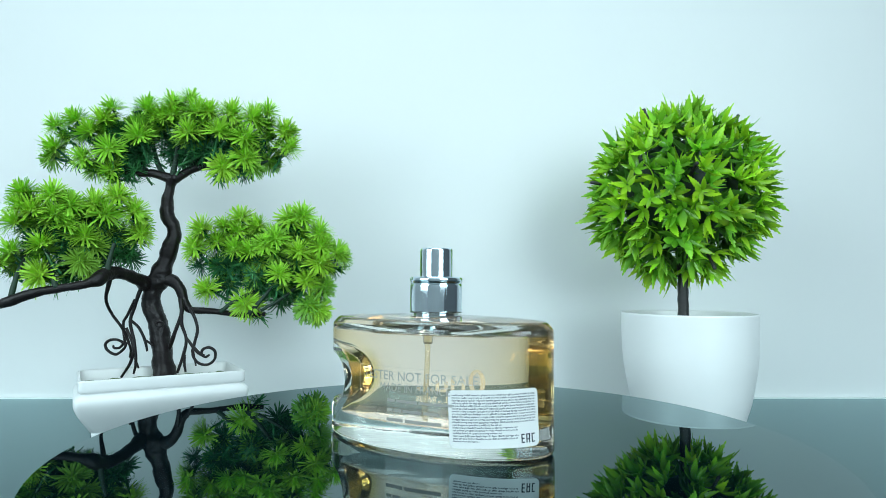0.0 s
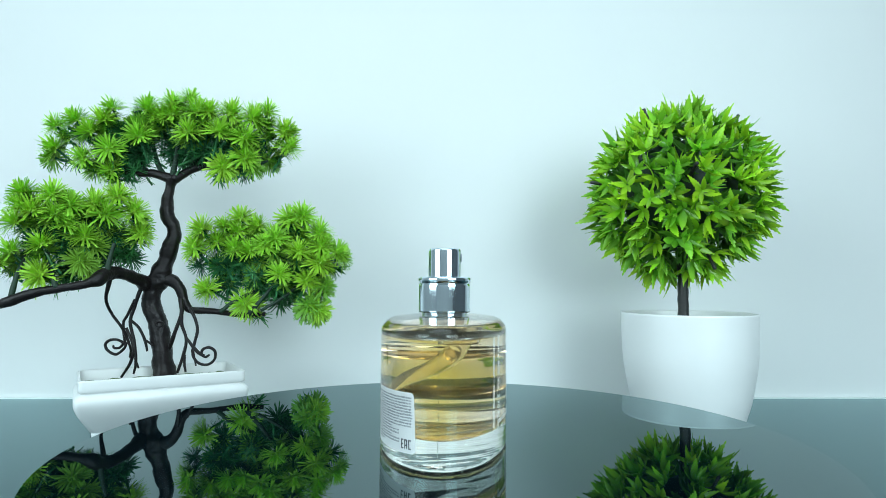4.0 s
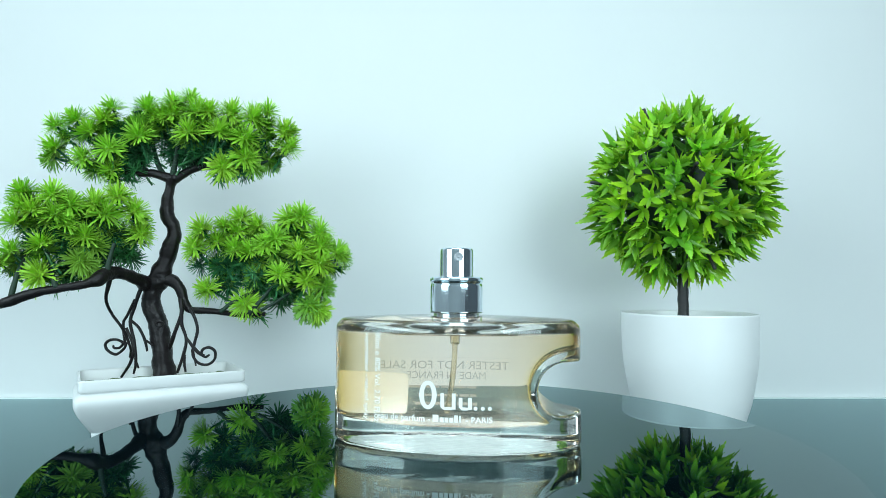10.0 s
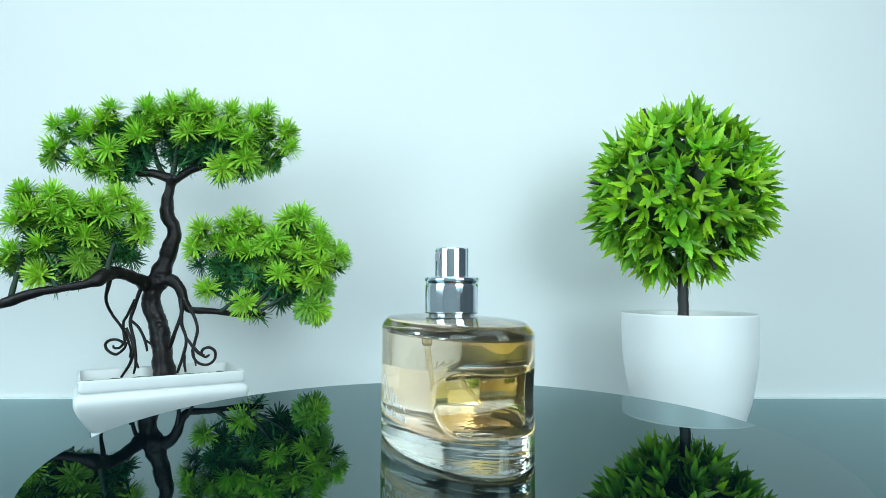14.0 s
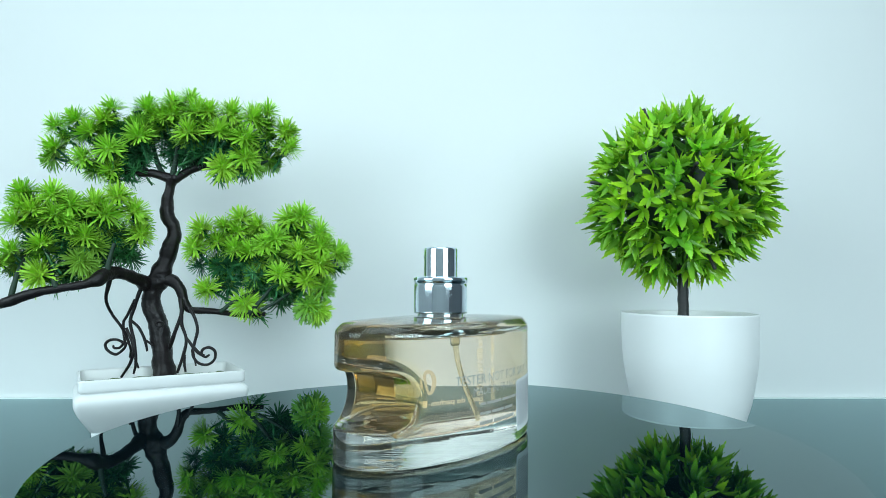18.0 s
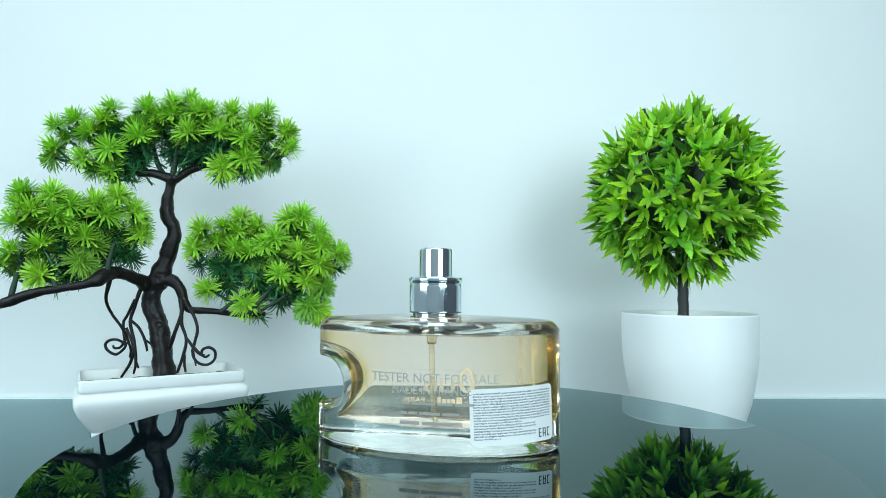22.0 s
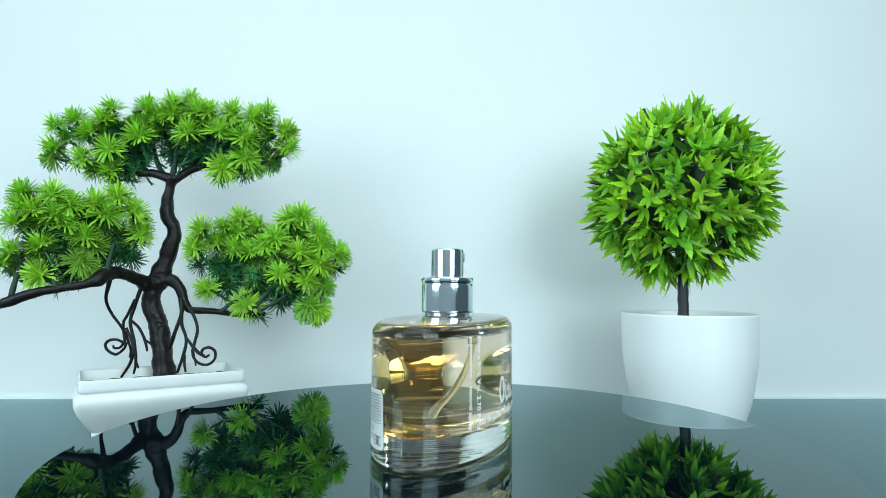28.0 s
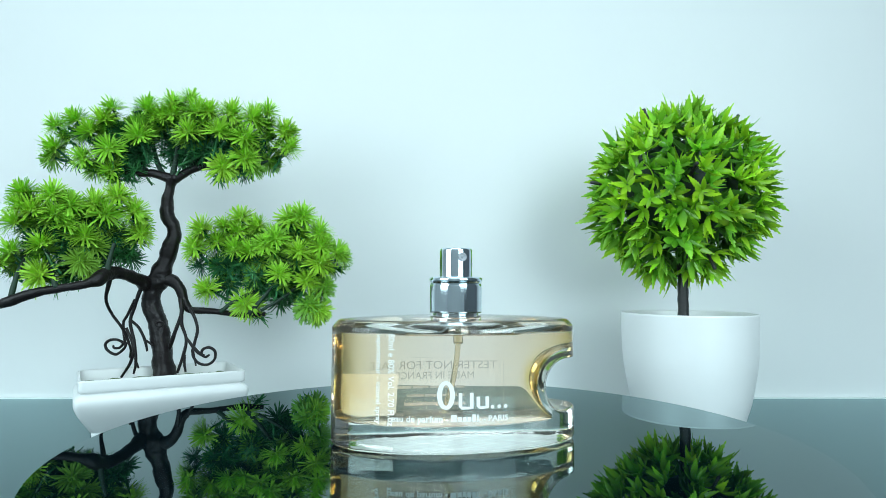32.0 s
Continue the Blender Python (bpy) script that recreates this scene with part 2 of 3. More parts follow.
north = slab("wall_north", (-1.65, 0.0, -0.80), (1.65, 0.1, 1.8), WALL_PAINT, "plain white painted wall behind the table")
north.matrix_basis = pose(0, WALL_Y, 0, 0, 0, WALL_TURN)
slab("wall_west", (-1.7, -2.2, -0.80), (-1.6, WALL_Y + 0.2, 1.8), ROOM_PAINT, "plain pale side wall of the room")
slab("wall_east", (1.6, -2.2, -0.80), (1.7, WALL_Y + 0.2, 1.8), DARK_PAINT, "plain slate side wall of the room")
slab("wall_south", (-1.7, -2.3, -0.80), (1.7, -2.2, 1.8), ROOM_PAINT, "plain pale wall behind the camera")
slab("ceiling", (-1.7, -2.3, 1.8), (1.7, WALL_Y + 0.2, 1.9), ROOM_PAINT, "plain pale ceiling of the room")
slab("floor", (-1.7, -2.3, -0.90), (1.7, WALL_Y + 0.2, -0.80), CARPET, "pale floor covering of the room")


def table():
    root = tagged(new("table"), "black glass table pushed against the white wall", "table")
    root.matrix_basis = pose(0, WALL_Y, -0.80, 0, 0, WALL_TURN)
    part("tabletop", box(bmesh.new(), (-0.75, -0.56, 0.745), (0.75, -0.004, 0.755), 0.001), BLACK_GLASS, root, smooth=False)
    part("pale_edge_strip", box(bmesh.new(), (-0.75, -0.0035, 0.745), (0.75, -0.0005, 0.7556), 0.0003),
         PALE_EDGE, root, "pale strip along the back edge", smooth=False)
    for x in (-0.70, 0.66):
        for y in (-0.52, -0.09):
            part("leg", box(bmesh.new(), (x, y, 0), (x + 0.04, y + 0.04, 0.745), 0.002), BLACK_PLASTIC, root, smooth=False)
    return root


table()


# ---- the turntable ----
def turntable():
    root = tagged(new("turntable"), "round glossy black display turntable on the table", "turntable")
    root.location = (0, 0, TABLE_Z)
    h = -TABLE_Z
    part("base", lathe(bmesh.new(), [(0, 0.0004), (0.070, 0.0004), (0.072, 0.002), (0.072, h - 0.010), (0.068, h - 0.008), (0, h - 0.008)]),
         BLACK_PLASTIC, root, "matt black drive housing")
    disc = part("platter", lathe(bmesh.new(), [(0, h - 0.0055), (0.1252, h - 0.0055), (0.1262, h - 0.0045), (0.1262, h - 0.0001),
                                              (0.1261, h), (0, h)], 200), BLACK_ACRYLIC, root, "mirror-glossy black acrylic disc")
    disc.data.polygons.foreach_set("use_smooth", [abs(p.normal.z) < 0.999 for p in disc.data.polygons])
    return disc


platter = turntable()

# ---- the perfume bottle ----
A, B = 43.7, 22.3          # half width and half depth of the oval body, mm
TOP = 44.4                 # height of the glass, mm
NOTCH = (37.1, 20.5, 8.8)  # the bite in one end: along the width, height, radius


def oval(x, y, a, b):
    k = np.sqrt((x / a) ** 2 + (y / b) ** 2)
    g = np.sqrt((x / a ** 2) ** 2 + (y / b ** 2) ** 2)
    return k * (k - 1) / np.maximum(g, 1e-4)


def both(a, b, k):
    """The meeting of two solids, with the edge rounded over about k mm."""
    h = np.maximum(k - np.abs(a - b), 0)
    return np.maximum(a, b) + h * h / (4 * k)


def bite(x, y, z, extra):
    dx = np.minimum(x - NOTCH[0], 0) + np.maximum(x - NOTCH[0], 0) * 0.45
    return NOTCH[2] + extra - np.sqrt(dx ** 2 + (z - NOTCH[1]) ** 2)


def glass_field(x, y, z):
    crown = TOP - 1.6 * np.clip((x / A) ** 2 + (y / B) ** 2, 0, 1.2)
    foot = 0.3
    side = oval(x, y, A, B)
    f = both(both(side, z - crown, 0.8), (side + z - crown + 2.3) * 0.707, 0.8)   # a polished bevel runs round the shoulder
    f = both(f, foot + 0.06 * np.sin(x * 0.42 + 1.6 * np.sin(y * 0.31)) + 0.010 * np.sin(x * 1.5 + y * 0.8) + 0.010 * np.sin(x * 0.9 - y * 1.4) - z, 1.8)
    return both(f, bite(x, y, z, 0), 1.3)


def air_dome(x, y, z, extra):
    """The flat-bottomed lens of air that is left under the neck."""
    dome = np.sqrt((x / (20.8 + extra)) ** 2 + (y / (14.0 + extra)) ** 2 + ((z - 38.5) / (2.9 + extra)) ** 2)
    return np.maximum((dome - 1) * 2.4, 38.5 - extra - z)


def perfume_field(x, y, z):
    f = both(oval(x, y, A - 3.8, B - 3.2), z - 40.2 + 1.7 * ((x / A) ** 2 + (y / B) ** 2), 1.3)
    f = both(f, 8.3 + 0.4 * ((x / 38) ** 2 + (y / 18) ** 2) + 0.07 * np.sin(x * 0.35 + 2.0 * np.sin(y * 0.25)) - z, 2.2)
    f = both(f, -air_dome(x, y, z, 0.3), 0.3)
    return both(f, bite(x, y, z, 3.0), 3.0)


def air_field(x, y, z):
    return np.minimum(air_dome(x, y, z, 0), np.maximum(np.sqrt(x * x + y * y) - 5.4, np.maximum(z - 44.8, 38.5 - z)))


# distance along the oval's outline, from the middle of the front, growing to the reader's right
_w = np.linspace(0, 2 * math.pi, 4001)
_run = np.concatenate([[0], np.cumsum(np.hypot(np.diff(A * np.sin(_w)), np.diff(B * np.cos(_w))))])
ROUND = _run[-1]


def on_glass(s, z, off=0.06):
    w = np.interp(s % ROUND, _run, _w)
    n = Vector((math.sin(w) / A, -math.cos(w) / B, 0)).normalized()
    return Vector((A * math.sin(w), -B * math.cos(w), z)) / 1000 + n * off / 1000


def wrapped(name, data, material, parent, s, z, turn=0, off=0.06, label=""):
    """Lays a flat mesh in the xy plane (mm) on the bottle's side, its origin s mm round and z mm up."""
    c, w = math.cos(radians(turn)), math.sin(radians(turn))
    if material == WHITE_INK:   # a duller copy put behind white ink stands in for its dimmer back, seen from inside the bottle
        front = [tuple(v.co) for v in data.vertices]
        faces = [tuple(p.vertices) for p in data.polygons]
        data = bpy.data.meshes.new(name)
        data.from_pydata(front + [(x, y, -0.03) for x, y, _ in front], [], faces + [tuple(k + len(front) for k in f) for f in faces])
        data.materials.append(WHITE_INK)
        data.materials.append(INK_BACK_SHADE)
        data.polygons.foreach_set("material_index", [0] * len(faces) + [1] * len(faces))
    for v in data.vertices:
        x, y = v.co.x, v.co.y
        v.co = on_glass(s + x * c - y * w, z + x * w + y * c, off + v.co.z)
    return piece(name, data, material, parent, label, smooth=False)


def type_mesh(text, high, wide=0.0, spacing=1.0, bold=0.0):
    """Flat letters in the built-in font, capitals about high mm tall, squeezed to wide mm where that is given."""
    curve = bpy.data.curves.new("type", "FONT")
    curve.body, curve.size, curve.resolution_u, curve.space_character = text, high / 0.7, 3, spacing
    curve.offset = bold
    ob = bpy.data.objects.new("type", curve)
    scene.collection.objects.link(ob)
    bpy.context.view_layer.update()
    data = bpy.data.meshes.new_from_object(ob.evaluated_get(bpy.context.evaluated_depsgraph_get()))
    bpy.data.objects.remove(ob)
    x = [v.co.x for v in data.vertices]
    k = wide / (max(x) - min(x)) if wide else 1.0
    for v in data.vertices:
        v.co.x *= k
    return data


def flat(shapes, seg=1.0):
    """A flat mesh in mm of polygons, cut into strips so that it can follow a curve."""
    bm = bmesh.new()
    for pts in shapes:
        bm.faces.new([bm.verts.new((x, y, 0)) for x, y in pts])
    xs = [v.co.x for v in bm.verts]
    x = min(xs) + seg
    while x < max(xs) - 1e-6:
        bmesh.ops.bisect_plane(bm, geom=bm.verts[:] + bm.edges[:] + bm.faces[:], plane_co=(x, 0, 0), plane_no=(1, 0, 0))
        x += seg
    data = bpy.data.meshes.new("flat")
    bm.to_mesh(data)
    bm.free()
    return data


def bar(x, y, w, h):
    return [(x, y), (x + w, y), (x + w, y + h), (x, y + h)]


def blob(x, y, rx, ry, n=20):
    return [(x + rx * math.cos(2 * math.pi * i / n), y + ry * math.sin(2 * math.pi * i / n)) for i in range(n)]


def perfume_bottle():
    root = tagged(new("perfume_bottle"), "oval clear glass bottle of amber perfume, bitten at one end, turning", "perfume bottle")
    glass = piece("glass_body", solid(glass_field, (-46, -25, -2), (46, 25, 48), 0.7), GLASS, root, "thick clear glass with a round bite in one end")
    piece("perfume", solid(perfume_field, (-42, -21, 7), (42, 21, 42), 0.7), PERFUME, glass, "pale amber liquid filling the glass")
    piece("air_pocket", solid(air_field, (-23, -17, 37), (23, 17, 47), 0.5), AIR, glass, "thin air gap under the shoulder")
    for clear in root.children_recursive:   # clear glass and liquid let the lamps' light in
        clear.visible_shadow = False
    part("mould_seam", tube(bmesh.new(), [(-A / 1000, 0, 0.0035, 0.00010), (-A / 1000, 0, 0.020, 0.00014), (-A / 1000, 0, 0.0405, 0.00010)], 6), GLASS, glass)
    # dip tube
    mm = 0.001
    way = [(0, 0, 46), (0, 0, 38), (-0.1, 0.4, 33), (-0.5, 1.6, 27), (-1.3, 4.2, 20), (-2.6, 7.8, 13.0), (-3.3, 9.0, 9.4)]
    t = part("dip_tube", tube(bmesh.new(), [(x * mm, y * mm, z * mm, 0.0009) for x, y, z in way], 12), TUBE, root, "thin translucent plastic tube bent in the liquid")
    part("tube_socket", lathe(bmesh.new(), [(0, 0.0455), (0.0016, 0.0455), (0.0016, 0.0350), (0.0013, 0.0344), (0, 0.0344)], 24), TUBE, t)
    # pump
    collar = part("collar", lathe(bmesh.new(), [
        (0, 0.0430), (0.0080, 0.0430), (0.0082, 0.0450), (0.0093, 0.0451), (0.0094, 0.0455), (0.0094, 0.0548), (0.0092, 0.0552),
        (0.0091, 0.0555), (0.0094, 0.0559), (0.0096, 0.0564), (0.0096, 0.0571), (0.0094, 0.0576), (0.0088, 0.0579), (0.0064, 0.0580), (0, 0.0580)], 72),
        CHROME, root, "polished chrome collar with a rounded bead")
    collar.data.polygons.foreach_set("use_smooth", [abs(p.normal.z) < 0.98 for p in collar.data.polygons])
    cap = part("actuator", lathe(bmesh.new(), [(0, 0.0578), (0.0059, 0.0578), (0.0059, 0.0674), (0.00575, 0.0679), (0.0053, 0.0682), (0, 0.0682)], 72),
               CHROME, root, "polished chrome spray button")
    cap.data.polygons.foreach_set("use_smooth", [abs(p.normal.z) < 0.98 for p in cap.data.polygons])
    n = part("nozzle", lathe(bmesh.new(), [(0, 0.0), (0.0016, 0.0), (0.0016, 0.00025), (0.0012, 0.0003), (0.0009, 0.00005), (0.0004, 0.00005), (0.0003, 0.0003), (0, 0.0003)], 24),
             NOZZLE, cap, "small round grey spray nozzle")
    n.matrix_basis = pose(0.0012, -0.00580, 0.0649, 90, 0, 11)
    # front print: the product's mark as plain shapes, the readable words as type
    ring = []
    for k in range(24):
        a, c = 2 * math.pi * k / 24, 2 * math.pi * (k + 1) / 24
        ring.append([(3.2 + 2.9 * math.cos(a), 4.6 + 4.6 * math.sin(a)), (3.2 + 2.9 * math.cos(c), 4.6 + 4.6 * math.sin(c)),
                     (3.2 + 1.3 * math.cos(c), 4.6 + 3.3 * math.sin(c)), (3.2 + 1.3 * math.cos(a), 4.6 + 3.3 * math.sin(a))])
    wrapped("printed_mark", flat(ring), WHITE_INK, root, -10.4, 15.0, label="white printed product mark as plain shapes")
    for x, w, tall in ((7.3, 4.9, 5.3), (13.2, 4.2, 4.0)):
        cup = [bar(x, 1.0, 1.2, tall - 1.0), bar(x + w - 1.2, 0.2, 1.2, tall - 0.2)]
        cup.append([(x, 1.0), (x + 1.0, 0.0), (x + w - 1.2, 0.0), (x + w - 1.2, 0.9), (x + 1.2, 1.0)])
        wrapped("printed_mark", flat(cup), WHITE_INK, root, -10.4, 15.0)
    for x in (18.6, 20.9, 23.2):
        wrapped("printed_dot", flat([blob(x, 0.6, 0.65, 0.65)]), WHITE_INK, root, -10.4, 15.0)
    wrapped("printed_text", type_mesh("eau de parfum -", 2.0, 18.4, bold=0.05), WHITE_INK, root, -24.9, 11.1, off=0.1)
    wrapped("printed_mark", flat([bar(0, 0, 1.9, 2.3), bar(2.3, 0, 1.3, 1.5), bar(3.9, 0, 1.2, 1.5), bar(5.4, 0, 1.3, 1.5), bar(7.0, 0, 1.2, 2.3), bar(8.6, 0, 0.5, 2.2)]), WHITE_INK, root, -5.6, 11.1, off=0.1)
    wrapped("printed_text", type_mesh("- PARIS", 1.8, 8.6, bold=0.05), WHITE_INK, root, 5.0, 11.1, off=0.1)
    wrapped("printed_text", type_mesh("80ml e 80% Vol. 2.70 Fl.oz", 2.1, 29.5, bold=0.04), WHITE_INK, root, -26.0, 39.2, -90)
    wrapped("printed_text", type_mesh("vaporisateur - natural spray", 1.7, 29.0, bold=0.04), WHITE_INK, root, -30.0, 39.0, -90)
    # back print
    h = ROUND / 2
    wrapped("printed_text", type_mesh("TESTER NOT FOR SALE", 3.0, 42.6), GREY_INK, root, h - 16.3, 23.6)
    wrapped("printed_text", type_mesh("MADE IN FRANCE", 2.7, 26.0), GREY_INK, root, h - 8.8, 19.9)
    for z, tall, row in ((16.5, 0.9, ((-7.5, 3), (-4, 8), (4.6, 5), (10.2, 6))), (13.4, 0.9, ((-7.5, 2), (-5, 3), (-1.4, 7), (6.2, 5.5))),
                         (10.2, 1.1, ((-7.8, 6.5), (-0.4, 13.0)))):
        for x, wide in row:
            wrapped("printed_bar", flat([bar(x, 0, wide, tall)]), GREY_INK, root, h + 2, z)
    # the clear label's faint outline round the back print
    wrapped("label_edge", flat([bar(-18.4, 0, 46.6, 0.07), bar(-18.4, 19.4, 46.6, 0.07), bar(-18.4, 0.07, 0.07, 19.33), bar(28.13, 0.07, 0.07, 19.33)]), GREY_INK, root, h, 8.4, off=0.03,
            label="thin edge of a clear label")
    # sticker
    rng = random.Random(5)
    w, t, r = 28.8, 18.0, 1.6
    edge = [(cx + r * math.cos(a), cy + r * math.sin(a)) for cx, cy, a0 in ((w - r, t - r, 0), (r, t - r, 90), (r, r, 180), (w - r, r, 270))
            for a in [radians(a0 + 15 * i) for i in range(7)]]
    sticker = wrapped("sticker", flat([edge]), PAPER, root, h + 17.4, 3.9, 2.4, 0.05, "white paper sticker with small printed lines")
    # dull layer added to dim the sticker where it shows through the perfume
    wrapped("dimming_back", flat([edge]), STICKER_BACK_SHADE, sticker, h + 17.4, 3.9, 2.4, 0.025, "added dull layer that dims the sticker's back")
    # tiny print: rows of short strokes of uneven height, a gap after each word
    verts, faces = [], []
    for i in range(18):
        x, y, end = 1.2, t - 1.8 - i * 0.84, (27.5 if i < 12 else 21.6) if i not in (11, 14, 17) else rng.uniform(9, 17)
        letters = rng.randint(3, 10)
        while x < end:
            k, up, low = rng.uniform(0.14, 0.27), rng.choice((0.34, 0.36, 0.38, 0.52)), rng.choice((0.0, 0.0, 0.0, 0.12, -0.12))
            n = len(verts)
            verts += [(x, y + low, 0), (x + k, y + low, 0), (x + k, y + up, 0), (x, y + up, 0)]
            faces.append((n, n + 1, n + 2, n + 3))
            letters -= 1
            x += k + (rng.uniform(0.05, 0.13) if letters else 0.34)
            letters = letters or rng.randint(2, 10)
    type_rows = bpy.data.meshes.new("small_print")
    type_rows.from_pydata(verts, [], faces)
    tagged(wrapped("small_print", type_rows, GREY_TYPE, sticker, h + 17.4, 3.9, 2.4, 0.09), "rows of tiny grey printed words", kind="stuff")
    for k in ([bar(22.7, 1.3, 0.38, 2.8), bar(23.08, 1.3, 0.72, 0.36), bar(23.08, 2.52, 0.62, 0.36), bar(23.08, 3.74, 0.72, 0.36)],
              [bar(24.3, 1.3, 0.38, 2.8), bar(25.2, 1.3, 0.38, 2.8), bar(24.68, 3.74, 0.52, 0.36), bar(24.68, 2.2, 0.52, 0.36)],
              [bar(26.1, 1.3, 0.38, 2.8), bar(26.48, 1.3, 0.72, 0.36), bar(26.48, 3.74, 0.72, 0.36)]):
        wrapped("printed_letter", flat(k), DARK_INK, sticker, h + 17.4, 3.9, 2.4, 0.10)
    return root


bottle = perfume_bottle()


# ---- the artificial bonsai ----
def needle_tuft(seed, count, length, spread, half, stalk):
    """A rosette of flat, blunt, ridged needles round the z axis, curling back, on a stalk with small side needles."""
    rng = random.Random(seed)
    verts, faces, slots = [], [], []

    def needle(root, way, n, k, droop, slot):
        side = way.cross(Vector((0.1, 0.2, 1))).normalized()
        up = side.cross(way)
        base = len(verts)
        steps = ((0.03, 0.6), (0.40, 0.95), (0.80, 0.92), (0.985, 0.42))
        for f, w in steps:
            mid = root + way * n * f - Vector((0, 0, 1)) * droop * n * f * f
            verts.extend([mid + side * k * w, mid - side * k * w, mid + up * k * w * 0.28])
        for q in range(len(steps) - 1):
            o = base + 3 * q
            faces.extend([(o + a, o + b, o + b + 3, o + a + 3) for a, b in ((0, 1), (1, 2), (2, 0))])
        o = base + 3 * len(steps) - 3
        faces.append((o, o + 1, o + 2))
        slots.extend([slot] * (3 * len(steps) - 2))

    for i in range(count):
        tilt = radians(spread) * ((i + 0.5) / count) ** 0.52
        yaw = i * 2.39996 + rng.uniform(-0.25, 0.25)
        way = Vector((math.sin(tilt) * math.cos(yaw), math.sin(tilt) * math.sin(yaw), math.cos(tilt)))
        needle(way * 0.0012, way, length * rng.uniform(0.78, 1.06), half * rng.uniform(0.85, 1.15), rng.uniform(0.0, 0.34), 0)
    for i in range(26):
        yaw, tilt = i * 2.39996, radians(rng.uniform(50, 100))
        way = Vector((math.sin(tilt) * math.cos(yaw), math.sin(tilt) * math.sin(yaw), math.cos(tilt)))
        needle(Vector((0, 0, -stalk * rng.uniform(0.25, 0.95))), way, length * rng.uniform(0.5, 0.85), half * 0.6, 0.3, 1)
    base = len(verts)
    for w, z in ((0.0030, 0.0004), (0.0026, 0.0024), (0.0013, 0.0038)):
        verts.extend([Vector((w * math.cos(a), w * math.sin(a), z)) for a in [radians(45 * q) for q in range(8)]])
    for q in range(2):
        faces.extend([(base + 8 * q + a, base + 8 * q + (a + 1) % 8, base + 8 * q + 8 + (a + 1) % 8, base + 8 * q + 8 + a) for a in range(8)])
    faces.append(tuple(range(base + 16, base + 24)))
    slots.extend([0] * 17)
    base = len(verts)
    for z in (0.0, -stalk * 0.5, -stalk):
        verts.extend([Vector((0.0008 * math.cos(a), 0.0008 * math.sin(a), z)) for a in [radians(60 * q) for q in range(6)]])
    for q in range(2):
        faces.extend([(base + 6 * q + a, base + 6 * q + 6 + a, base + 6 * q + 6 + (a + 1) % 6, base + 6 * q + (a + 1) % 6) for a in range(6)])
    slots.extend([1] * 12)
    data = bpy.data.meshes.new("needle_tuft")
    data.from_pydata(verts, [], faces)
    data.polygons.foreach_set("material_index", slots)
    data.update()
    return data


def rounded_ring(bm, half_x, half_y, r, z, steps=5):
    ring = []
    for cx, cy, a0 in ((half_x - r, half_y - r, 0), (-half_x + r, half_y - r, 90), (-half_x + r, -half_y + r, 180), (half_x - r, -half_y + r, 270)):
        for i in range(steps + 1):
            a = radians(a0 + 90 * i / steps)
            ring.append(bm.verts.new((cx + r * math.cos(a), cy + r * math.sin(a), z)))
    return ring


def loft(bm, rings, close=True):
    for a, b in zip(rings, rings[1:]):
        for i in range(len(a)):
            j = (i + 1) % len(a)
            bm.faces.new((a[i], a[j], b[j], b[i]))
    if close:
        bm.faces.new(rings[0][::-1])
        bm.faces.new(rings[-1])
    return bm


def along(points, sub=4):
    return [tuple(p) for p in glide(points, sub)]


